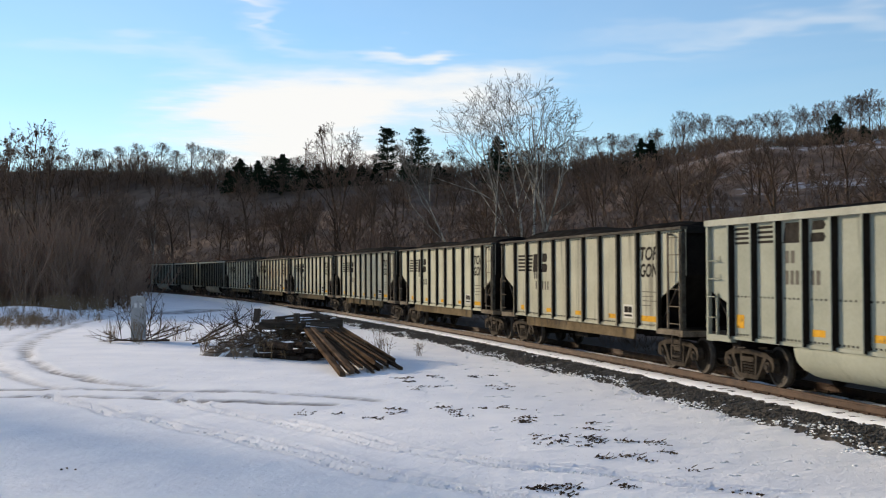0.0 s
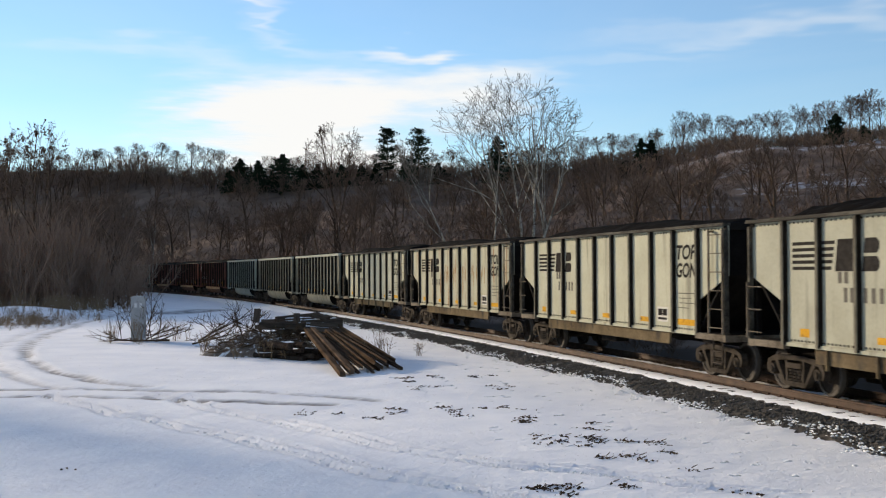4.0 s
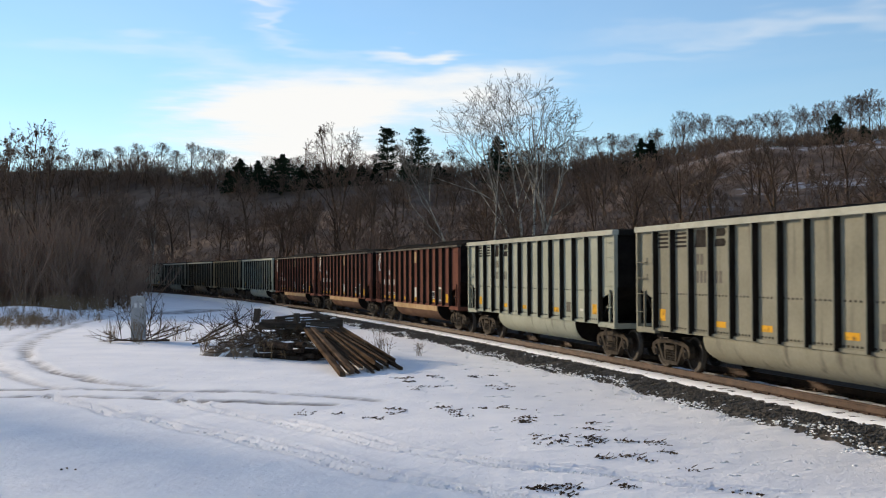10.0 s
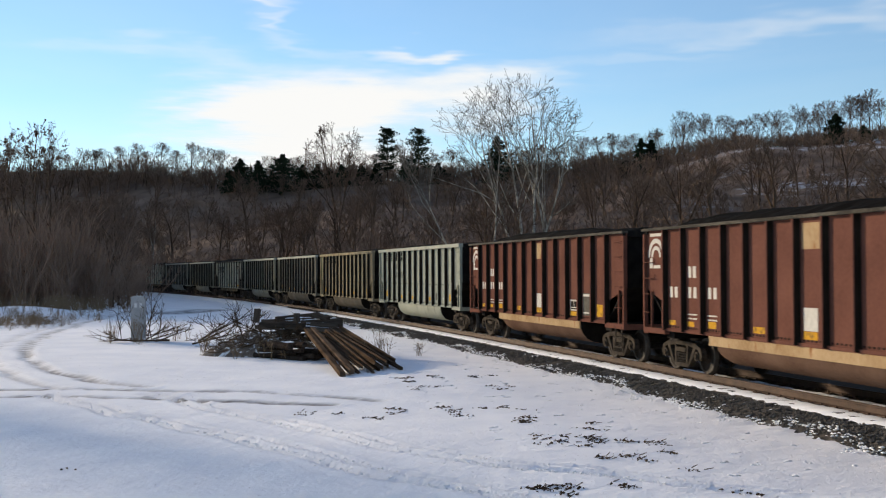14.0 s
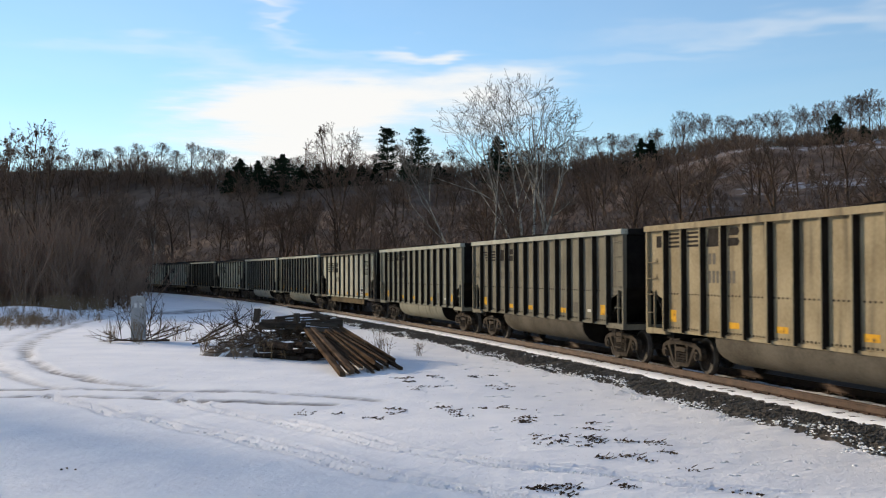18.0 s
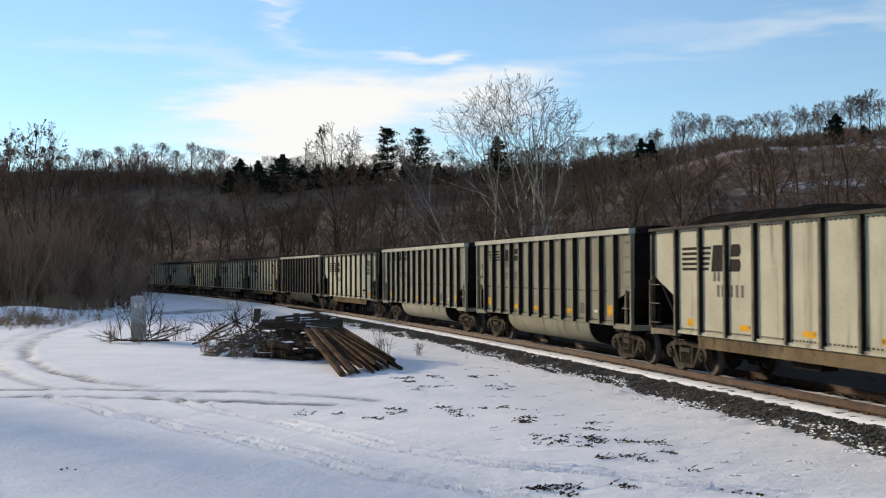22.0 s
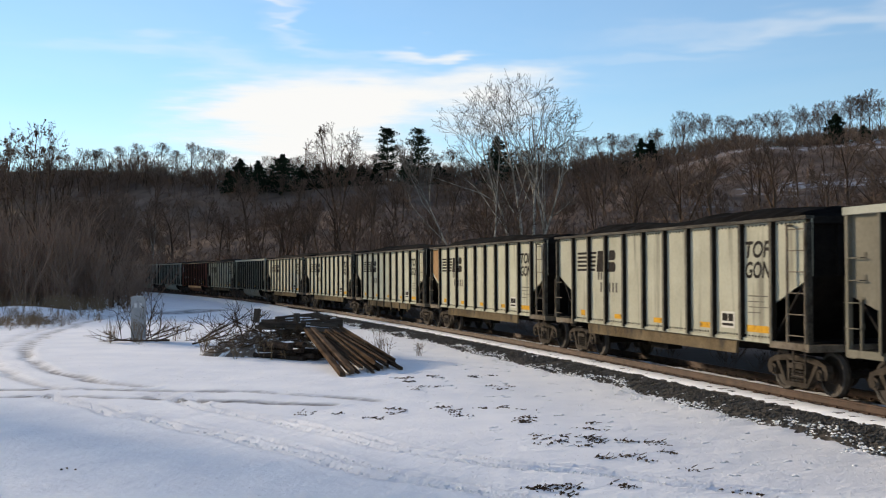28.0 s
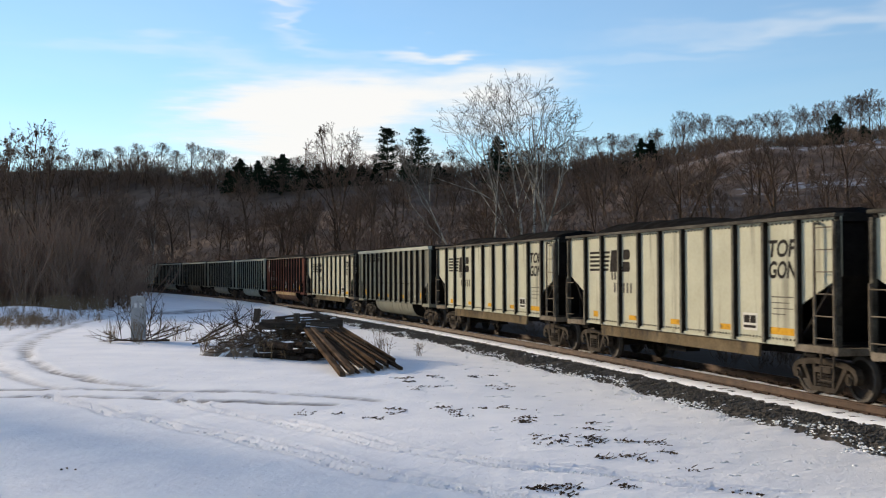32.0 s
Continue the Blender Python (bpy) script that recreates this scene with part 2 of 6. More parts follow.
def ground_material():
    m = bpy.data.materials.new("snow over leaf litter")
    m.use_nodes = True
    nt = m.node_tree
    N, Lk = nt.nodes, nt.links.new
    bsdf = N["Principled BSDF"]
    geo = N.new("ShaderNodeNewGeometry")

    def nz(scale, detail=5, rough=0.55):
        n = N.new("ShaderNodeTexNoise")
        n.inputs["Scale"].default_value, n.inputs["Detail"].default_value, n.inputs["Roughness"].default_value = scale, detail, rough
        Lk(geo.outputs["Position"], n.inputs["Vector"])
        return n.outputs[0]

    def span(src, a, b, c=0.0, d=1.0):
        r = N.new("ShaderNodeMapRange")
        for i, v in enumerate((a, b, c, d)):
            r.inputs[i + 1].default_value = v
        Lk(src, r.inputs[0])
        return r.outputs[0]

    def math2(op, a, b):
        n = N.new("ShaderNodeMath")
        n.operation = op
        for i, v in enumerate((a, b)):
            if isinstance(v, float):
                n.inputs[i].default_value = v
            else:
                Lk(v, n.inputs[i])
        return n.outputs[0]

    def mix(f, a, b):
        n = N.new("ShaderNodeMix")
        n.data_type = "RGBA"
        Lk(f, n.inputs[0])
        for i, v in ((6, a), (7, b)):
            if isinstance(v, tuple):
                n.inputs[i].default_value = (*v, 1)
            else:
                Lk(v, n.inputs[i])
        return n.outputs[2]

    def attr(name):
        n = N.new("ShaderNodeAttribute")
        n.attribute_name = name
        return n.outputs["Fac"]
    snow = mix(span(nz(0.6), 0.35, 0.65), (0.765, 0.785, 0.83), (0.855, 0.865, 0.89))
    trodden = mix(span(nz(3.0, 6), 0.40, 0.62), (0.055, 0.046, 0.039), (0.24, 0.23, 0.225))
    litter = mix(span(nz(0.12, 6), 0.35, 0.65), (0.098, 0.070, 0.053), (0.190, 0.137, 0.105))
    rut = math2("MULTIPLY", attr("rut"), span(nz(0.9, 6, 0.65), 0.36, 0.52, 0.25, 1.0))
    col = mix(rut, snow, trodden)
    # twigs and soil that show through the snow
    speck = math2("MULTIPLY", span(nz(9.0, 6, 0.7), 0.645, 0.685), span(nz(0.55, 3), 0.48, 0.60))
    col = mix(math2("MULTIPLY", speck, attr("specks")), col, (0.06, 0.045, 0.032))
    patch = span(nz(0.045, 6, 0.65), 0.50, 0.56)
    patch = math2("MULTIPLY", patch, attr("snowy"))
    hill = mix(math2("MULTIPLY", patch, span(nz(0.5, 5, 0.7), 0.45, 0.55)), litter, (0.42, 0.42, 0.44))
    # ground beyond the track coloured dark to stand for the train's shade
    hill = mix(attr("train_shade"), hill, (0.022, 0.015, 0.010))
    col = mix(attr("bare"), col, hill)
    Lk(col, bsdf.inputs["Base Color"])
    bsdf.inputs["Roughness"].default_value = 0.75
    Lk(span(attr("bare"), 0.0, 1.0, 0.2, 0.02), bsdf.inputs["Specular IOR Level"])
    h = math2("ADD", math2("MULTIPLY", nz(1.1, 5, 0.5), 0.014), math2("MULTIPLY", nz(9.0, 5, 0.65), span(attr("specks"), 0.0, 1.0, 0.0015, 0.030)))
    bp = N.new("ShaderNodeBump")
    bp.inputs["Strength"].default_value, bp.inputs["Distance"].default_value = 0.75, 1.0
    Lk(h, bp.inputs["Height"])
    Lk(bp.outputs[0], bsdf.inputs["Normal"])
    return m


# ---- ground ----
def smooth(a, b, v):
    t = np.clip((v - a) / (b - a), 0, 1)
    return t * t * (3 - 2 * t)


_ti = np.arange(0, len(S_ALL), 4)
_tx, _ty, _tt = X_ALL[_ti] + HALF_W * np.cos(TH_ALL[_ti]), Y_ALL[_ti] + HALF_W * np.sin(TH_ALL[_ti]), TH_ALL[_ti]


def across(x, y):
    """Signed distance from the track's centre line, positive on the hill side, and s there."""
    x, y = np.asarray(x, float).ravel(), np.asarray(y, float).ravel()
    out, where = np.empty_like(x), np.empty_like(x)
    for i in range(0, len(x), 20000):
        dx, dy = x[i:i + 20000, None] - _tx[None], y[i:i + 20000, None] - _ty[None]
        k = np.argmin(dx * dx + dy * dy, axis=1)
        r = np.arange(len(k))
        d = np.hypot(dx[r, k], dy[r, k])
        sgn = np.sign(dx[r, k] * np.cos(_tt[k]) + dy[r, k] * np.sin(_tt[k]))
        out[i:i + 20000], where[i:i + 20000] = d * sgn, S_ALL[_ti][k]
    return out, where


WAVES = [(random.uniform(0.6, 1.6), random.uniform(0, 6.3), random.uniform(0, 6.3)) for _ in range(10)]


def rolling(x, y, size):
    """Smooth uneven ground, about +-1, with features of that size."""
    z = 0.0
    for k, a, p in WAVES:
        z = z + np.sin((x * math.cos(a) + y * math.sin(a)) * k * 6.28 / size + p + 1.3 * np.sin((x * math.sin(a) - y * math.cos(a)) * k * 3.1 / size + a))
    return z / 4.0


RIDGE_AT = (-500, 0, 250, 430, 800, 1000, 1150, 1300, 1450, 1568, 2200)
RIDGE_Z = (39.0, 41.5, 37.5, 33.0, 31.5, 33.5, 37.5, 42.0, 43.5, 45.0, 50.0)
RIDGE_W = (60, 64, 82, 98, 150, 180, 205, 228, 250, 268, 330)

TYRE_TRACKS = [
    [(-10.0, 27.7), (-6.91, 23.74), (-4.84, 21.38), (-3.21, 19.26), (-1.57, 17.12), (0.0, 15.56), (0.85, 14.66), (1.5, 13.8)],
    [(-7.27, 27.6), (-4.57, 23.85), (-2.82, 21.4), (-1.38, 19.28), (0.0, 17.85), (0.99, 17.06), (1.78, 16.57), (2.92, 16.0), (4.59, 14.95), (5.64, 13.9)],
]
# wheel ruts in the snow: points of their middle lines, width and depth
RUTS = [
    ([(-13.5, 27.0), (-8.9, 27.3), (-6.3, 26.4), (-4.0, 25.8), (-2.6, 25.4)], 0.20, 0.035, 1.0, 0.008),
    ([(-14.0, 28.6), (-9.3, 29.1), (-6.7, 28.4), (-4.8, 28.2), (-2.7, 27.0), (-1.6, 26.2)], 0.18, 0.03, 0.8, 0.008),
    ([(-22.5, 81.0), (-21.2, 67.0), (-19.3, 55.8), (-17.4, 47.8), (-15.9, 42.9), (-14.0, 38.5), (-12.1, 34.6), (-9.9, 31.4), (-7.7, 29.4)], 0.20, 0.06, 0.8, 0.012),
    ([(-24.1, 85.0), (-22.0, 66.3), (-20.4, 55.9), (-18.7, 48.2), (-16.9, 42.1), (-14.05, 35.7), (-11.7, 31.5), (-9.6, 29.0)], 0.20, 0.05, 0.4, 0.012),
    ([(-30.0, 67.0), (-26.0, 65.0), (-23.5, 66.5)], 1.1, 0.03, 0.8, 0.02),
    (TYRE_TRACKS[0], 0.11, 0.052, 0.12, 0.009),
    (TYRE_TRACKS[1], 0.11, 0.052, 0.12, 0.009),
    ([(x + 0.34, y + 0.22) for x, y in TYRE_TRACKS[0]], 0.10, 0.045, 0.1, 0.006),
    ([(x + 0.30, y + 0.30) for x, y in TYRE_TRACKS[1]], 0.10, 0.045, 0.1, 0.006),
    ([(-19.7, 81.0), (-18.2, 90.5)], 1.5, 0.05, 0.9, 0.0),
]


def along(points, x, y):
    """Least distance from (x, y) to a bent line."""
    best = np.full(x.shape, 1e9)
    for (x0, y0), (x1, y1) in zip(points, points[1:]):
        dx, dy = x1 - x0, y1 - y0
        t = np.clip(((x - x0) * dx + (y - y0) * dy) / (dx * dx + dy * dy), 0, 1)
        best = np.minimum(best, np.hypot(x - x0 - t * dx, y - y0 - t * dy))
    return best


def ground_z(x, y, fine=True):
    x, y = np.asarray(x, float).ravel(), np.asarray(y, float).ravel()
    lat, s = across(x, y)
    px = np.where(y > 1, 784 + 2006 * x / np.maximum(y, 1), np.where(x > 0, 2200, -500))
    px = np.clip(px, -500, 2200)
    rz, rw = np.interp(px, RIDGE_AT, RIDGE_Z), np.interp(px, RIDGE_AT, RIDGE_W)
    rise = smooth(9.0, rw, lat)
    fade = smooth(-250, -20, y)
    wood = smooth(1.9, 2.6, lat + 0.4 * rolling(x, y, 9)) * fade
    hill = rise * rz * (0.25 + 0.75 * fade)
    hill = hill + rise * 0.7 * rolling(x + 30, y, 45)
    hill = hill + rise * (1 - rise) * 9.0 * rolling(x, y, 90) * fade + rise * 1.6 * rolling(x, y, 160)
    z = -0.36 - 0.14 * smooth(8, 3, abs(lat)) + 0.03 * rolling(x, y, 14)
    near = smooth(120, 40, np.hypot(x, y - 30))
    z = z + hill
    # low snowy bank in front of the thicket
    z = z + 0.75 * np.exp(-((x + 28.5) / 4.5) ** 2 - ((y - 76) / 4.0) ** 2) + 0.35 * np.exp(-((x + 24.0) / 3.0) ** 2 - ((y - 82) / 3.0) ** 2) + 0.30 * np.exp(-((x + 5.7) / 1.8) ** 2 - ((y - 41.6) / 1.0) ** 2)
    rut = np.zeros_like(x)
    grit = np.random.RandomState(3).uniform(-1, 1, len(x))
    if fine:
        z = z + near * np.exp(-((lat + 2.35) / 0.5) ** 2) * (0.020 * rolling(x + 3, y, 2.3) + 0.022 * rolling(x, y + 4, 0.45))
        z = z + near * 0.006 * rolling(x * 1.0 + 5, y, 1.7) + near * 0.005 * rolling(x, y + 9, 0.6)
        for pts, w, d, dirt, churn in RUTS:
            e = along(pts, x + 0.12 * rolling(x, y, 5), y + 0.12 * rolling(y, x, 4))
            z = z - d * np.exp(-(e / w) ** 4) + 0.6 * d * np.exp(-((e - 1.8 * w) / (0.6 * w)) ** 2)
            z = z + churn * np.exp(-(e / (2.6 * w)) ** 2) * np.where(y < 60, grit[:len(x)], 0)
            rut = np.maximum(rut, dirt * np.exp(-(e / (1.1 * w)) ** 4))
    return z, rut, np.maximum(rise, wood), lat


def steps(*spans):
    out = []
    for a, b, d in spans:
        out += list(np.arange(a, b, d))
    return np.array(out + [spans[-1][1]])


GX = steps((-3600, -900, 300), (-900, -360, 45), (-360, -42, 6.0), (-42, -16, 0.4), (-16, -8, 0.2), (-8, 6, 0.1), (6, 11, 0.2), (11, 30, 0.8), (30, 420, 6.0), (420, 900, 48), (900, 3600, 300))
GY = steps((-3000, -600, 300), (-600, -60, 45), (-60, 8, 4.0), (8, 13, 0.5), (13, 24, 0.1), (24, 34, 0.17), (34, 46, 0.24), (46, 80, 0.45), (80, 130, 1.6), (130, 640, 6.0), (640, 1200, 40), (1200, 4200, 300))
gx, gy = np.meshgrid(GX, GY)
gz, grut, gbare, glat = ground_z(gx, gy)
nx, ny = len(GX), len(GY)
ground_me = bpy.data.meshes.new("ground")
idx = np.arange(nx * ny).reshape(ny, nx)
quads = np.stack([idx[:-1, :-1], idx[:-1, 1:], idx[1:, 1:], idx[1:, :-1]], -1).reshape(-1, 4)
ground_me.from_pydata(np.stack([gx.ravel(), gy.ravel(), gz], -1).tolist(), [], quads.tolist())
ground_me.polygons.foreach_set("use_smooth", [True] * len(quads))
# the second mask paints the train's shade on the far side
for key, val in (("rut", grut), ("train_shade", 0.9 * smooth(8.5, 5.0, glat + rolling(gx.ravel(), gy.ravel(), 7)) * (glat > 0)), ("snowy", smooth(0.19, 0.26, gx.ravel() / np.maximum(gy.ravel(), 1)) * smooth(30, 60, glat)), ("bare", smooth(0.01, 0.25, gbare)), ("specks", smooth(16, 6, abs(glat + 9)) * (gbare < 0.01))):
    at = ground_me.attributes.new(key, "FLOAT", "POINT")
    at.data.foreach_set("value", np.asarray(val, np.float32))
ground_me.materials.append(ground_material())
ground = tagged(new("ground", ground_me), "snow-covered ground with wheel ruts rising to a wooded hillside", "ground", kind="structure")


def z_at(x, y):
    return float(ground_z([x], [y], False)[0][0])


# ---- clouds: one thin sheet far above, drifting ----
CLOUD_H = 300.0


def cloud_material():
    m = bpy.data.materials.new("thin bright winter cloud")
    m.use_nodes = True
    nt = m.node_tree
    N, Lk = nt.nodes, nt.links.new
    for n in list(N):
        N.remove(n)
    out, mixs, tr, em = N.new("ShaderNodeOutputMaterial"), N.new("ShaderNodeMixShader"), N.new("ShaderNodeBsdfTransparent"), N.new("ShaderNodeEmission")
    co = N.new("ShaderNodeTexCoord")

    def math2(op, a, b):
        n = N.new("ShaderNodeMath")
        n.operation = op
        n.use_clamp = False
        for i, v in enumerate((a, b)):
            if isinstance(v, (int, float)):
                n.inputs[i].default_value = v
            else:
                Lk(v, n.inputs[i])
        return n.outputs[0]

    def nz(scale, stretch, rot, detail=6, rough=0.55, warp=0.0):
        mp, n = N.new("ShaderNodeMapping"), N.new("ShaderNodeTexNoise")
        mp.inputs["Scale"].default_value, mp.inputs["Rotation"].default_value = stretch, (0, 0, rot)
        n.inputs["Scale"].default_value, n.inputs["Detail"].default_value, n.inputs["Roughness"].default_value, n.inputs["Distortion"].default_value = scale, detail, rough, warp
        Lk(co.outputs["Object"], mp.inputs[0])
        Lk(mp.outputs[0], n.inputs["Vector"])
        return n.outputs[0]

    wn_, sb, sc_, ad = N.new("ShaderNodeTexNoise"), N.new("ShaderNodeVectorMath"), N.new("ShaderNodeVectorMath"), N.new("ShaderNodeVectorMath")
    wn_.inputs["Scale"].default_value, wn_.inputs["Detail"].default_value, wn_.inputs["Roughness"].default_value = 0.0026, 4, 0.6
    sb.operation, sc_.operation, ad.operation = "SUBTRACT", "MULTIPLY", "ADD"
    sb.inputs[1].default_value, sc_.inputs[1].default_value = (0.5, 0.5, 0.5), (420, 900, 0)
    Lk(co.outputs["Object"], wn_.inputs["Vector"])
    Lk(wn_.outputs["Color"], sb.inputs[0])
    Lk(sb.outputs[0], sc_.inputs[0])
    Lk(sc_.outputs[0], ad.inputs[0])
    Lk(co.outputs["Object"], ad.inputs[1])

    def bank(x, y, sx, sy, rot, gain):
        """A soft oval bank of cloud at (x, y), sx by sy metres, turned by rot degrees."""
        mp, ln = N.new("ShaderNodeMapping"), N.new("ShaderNodeVectorMath")
        mp.vector_type = "TEXTURE"
        mp.inputs["Location"].default_value, mp.inputs["Rotation"].default_value, mp.inputs["Scale"].default_value = (x, y, 0), (0, 0, radians(rot)), (sx, sy, 1)
        ln.operation = "LENGTH"
        Lk(ad.outputs[0], mp.inputs[0])
        Lk(mp.outputs[0], ln.inputs[0])
        r = N.new("ShaderNodeMapRange")
        r.interpolation_type = "SMOOTHSTEP"
        r.inputs[1].default_value, r.inputs[2].default_value, r.inputs[3].default_value, r.inputs[4].default_value = 1.0, 0.0, 0.0, gain
        Lk(ln.outputs["Value"], r.inputs[0])
        return r.outputs[0]
    wisp = nz(0.0022, (1.0, 0.55, 1), radians(28), 7, 0.6, 0.6)
    fine = nz(0.012, (1.0, 0.4, 1), radians(20), 5, 0.6, 0.3)
    veil = N.new("ShaderNodeValue")
    veil.outputs[0].default_value = 0.175
    total = veil.outputs[0]
    for b in CLOUD_BANKS:
        v = bank(*b)
        total = math2("ADD", total, v)
    tex = math2("ADD", math2("MULTIPLY", wisp, 1.05), math2("MULTIPLY", fine, 0.25))
    dens = math2("MULTIPLY", total, math2("SUBTRACT", tex, 0.08))
    r = N.new("ShaderNodeMapRange")
    r.interpolation_type = "SMOOTHSTEP"
    r.inputs[1].default_value, r.inputs[2].default_value, r.inputs[4].default_value = -0.03, 0.80, 0.97
    Lk(dens, r.inputs[0])
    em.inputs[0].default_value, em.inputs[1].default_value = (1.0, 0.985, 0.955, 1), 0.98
    Lk(r.outputs[0], mixs.inputs[0])
    Lk(tr.outputs[0], mixs.inputs[1])
    Lk(em.outputs[0], mixs.inputs[2])
    Lk(mixs.outputs[0], out.inputs[0])
    return m


CLOUD_BANKS = [
    (-235, 2000, 290, 560, 8, 1.7), (-330, 2650, 400, 800, 0, 1.5), (20, 1800, 230, 330, -10, 1.0), (60, 2150, 230, 450, 0, 0.6), (-240, 3300, 420, 800, 0, 1.0),
    (-40, 1450, 130, 70, -20, 0.85), (60, 1640, 150, 170, -20, 0.4), (-760, 3300, 520, 1100, 0, 0.5),
    (-285, 1275, 28, 180, -48, 1.1), (-180, 1440, 46, 190, -30, 0.35), (-380, 1560, 200, 110, 10, 0.25),
    # unseen bank overhead and behind the camera, added for whiter fill light
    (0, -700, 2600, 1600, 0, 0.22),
    (450, 1400, 420, 130, 10, 0.36), (260, 1560, 260, 90, 6, 0.15),
]
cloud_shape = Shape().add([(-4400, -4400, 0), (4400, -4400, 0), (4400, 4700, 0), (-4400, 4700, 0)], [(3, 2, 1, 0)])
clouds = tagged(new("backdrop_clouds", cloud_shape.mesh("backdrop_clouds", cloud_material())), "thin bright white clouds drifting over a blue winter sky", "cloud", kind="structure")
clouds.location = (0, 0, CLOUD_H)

# ---- ballast, ties and rails ----
GAUGE = 0.755


def strip(s0, s1, ds, profile, wobble=0.0, drop=None):
    """A band along the track. profile: (offset, height) from the near side to the far side."""
    sh = Shape()
    ss = np.arange(s0, s1 + 1e-6, ds)
    n = len(profile)
    for i, s in enumerate(ss):
        for k, (o, z) in enumerate(profile):
            e = 0.0 if k in (0, n - 1) else wobble
            x, y, th = on_track(s, o + random.uniform(-e, e) * 1.5)
            sh.v.append((x, y, z + random.uniform(-e, e)))
    for i in range(len(ss) - 1):
        for k in range(n - 1):
            a = i * n + k
            sh.f.append((a, a + 1, a + n + 1, a + n))
    return sh


def bed_profile(step):
    pts = [(-2.75, -0.75), (-2.35, -0.52), (-2.1, -0.42), (-1.85, -0.33), (-1.6, -0.26), (-1.45, -0.225), (-1.2, -0.215), (-0.9, -0.21), (-0.5, -0.215), (0, -0.22)]
    return pts + [(-a, b) for a, b in reversed(pts[:-1])]


def bed_material():
    """Crushed stone darkened for the train's shade, and paler stone with snow on it."""
    dark = surface("dark ballast with painted train shade", (0.016, 0.0105, 0.007), (0.052, 0.034, 0.022), 0.95, 5, 28, 0.9, 0.03)
    snowy = surface("snow dusted track ballast", (0.035, 0.031, 0.027), (0.115, 0.104, 0.092), 0.9, 5, 28, 0.9, 0.03, extra=(((0.80, 0.81, 0.84), 2.4, 0.64, 0.68, (1, 1, 1)),))
    return dark, snowy


track = thing("railway_track", "single railway track with rusty rails on snowy ballast", "railway track", kind="structure")
BED_SHADE, BED_SNOW = bed_material()
NEAR_SIDE, FAR_SIDE = bed_profile(0)[:8], bed_profile(0)[7:]
part("ballast_bed", strip(-40, 60, 0.25, NEAR_SIDE, 0.02), BED_SNOW, track, "snow-dusted dark stone ballast")
part("ballast_bed", strip(-40, 60, 0.25, FAR_SIDE, 0.02), BED_SHADE, track, "dark stone ballast")
for s0, s1 in ((-690, -40), (60, 510)):
    part("ballast_bed", strip(s0, s1, 2.0, NEAR_SIDE), MAT["snow_cap"], track, "ballast under snow")
    part("ballast_bed", strip(s0, s1, 2.0, FAR_SIDE), BED_SHADE, track, "dark stone ballast")


def rail_profile(o, side):
    h, w, f = 0.0, 0.037, 0.075
    pts = [(-f, -0.185), (-f, -0.17), (-0.012, -0.15), (-0.012, -0.045), (-w, -0.035), (-w, -0.008), (-w + 0.01, -0.001), (w - 0.01, -0.001), (w, -0.008), (w, -0.035), (0.012, -0.045), (0.012, -0.15), (f, -0.17), (f, -0.185)]
    return [(o + a, b) for a, b in pts]


for o in (-GAUGE, GAUGE):
    for s0, s1, ds in ((-690, -60, 4.0), (-60, 60, 1.0), (60, 510, 8.0)):
        part("rail", strip(s0, s1, ds, rail_profile(o, 1)), MAT["rail"], track)
beside = strip(-40, 34, 0.1325, [(-1.50, -0.235), (-1.40, -0.190), (-1.1, -0.176), (-0.93, -0.180), (-0.865, -0.20)], 0.018)
# the snow lies in low scallops over the tie ends
for i, (x, y, z) in enumerate(beside.v):
    if (i // 5) % 4 == 2 and i % 5 < 1:
        beside.v[i] = (x, y, z - 0.02)
part("snow_strip", beside, MAT["snow_cap"], track, "snow lying beside the rail", True)
part("snow_strip", strip(-40, 34, 0.13, [(-0.40, -0.215), (-0.2, -0.178), (0.3, -0.172), (0.55, -0.215)], 0.03), MAT["snow_cap"], track, "snow lying between the rails", True)
tie_me = Shape().box(-0.115, 0.115, -1.3, 1.3, -0.36, -0.188).mesh("tie", MAT["tie"])
plate_me = Shape().box(-0.09, 0.09, -0.19, 0.19, -0.188, -0.176).box(-0.06, -0.03, -0.16, -0.11, -0.19, -0.14).box(0.03, 0.06, 0.11, 0.16, -0.19, -0.14).mesh("tie_plate", MAT["rail"])
for i in range(190):
    s = -52 + i * 0.53
    x, y, th = on_track(s)
    tie = part("tie", tie_me, None, track)
    tie.matrix_local = Matrix.Translation((x, y, 0)) @ Matrix.Rotation(th - math.pi / 2 + random.uniform(-0.02, 0.02), 4, "Z")
    if -20 < s < 32:
        for o in (-GAUGE, GAUGE):
            pl = part("tie_plate", plate_me, None, tie)
            pl.location = (0, o, 0)


def pebble(sh, p, r, rng, flat=0.75):
    d = [(1, 0, 0), (-1, 0, 0), (0, 1, 0), (0, -1, 0), (0, 0, 1), (0, 0, -1)]
    a = rng.uniform(0, 3.14)
    ca, sa = math.cos(a), math.sin(a)
    vs = []
    for q in d:
        k = r * rng.uniform(0.6, 1.25)
        x, y, z = q[0] * k + rng.uniform(-.3, .3) * r, q[1] * k * 0.8, q[2] * k * flat
        vs.append((p[0] + ca * x - sa * y, p[1] + sa * x + ca * y, p[2] + z))
    sh.add(vs, [(0, 2, 4), (2, 1, 4), (1, 3, 4), (3, 0, 4), (2, 0, 5), (1, 2, 5), (3, 1, 5), (0, 3, 5)])


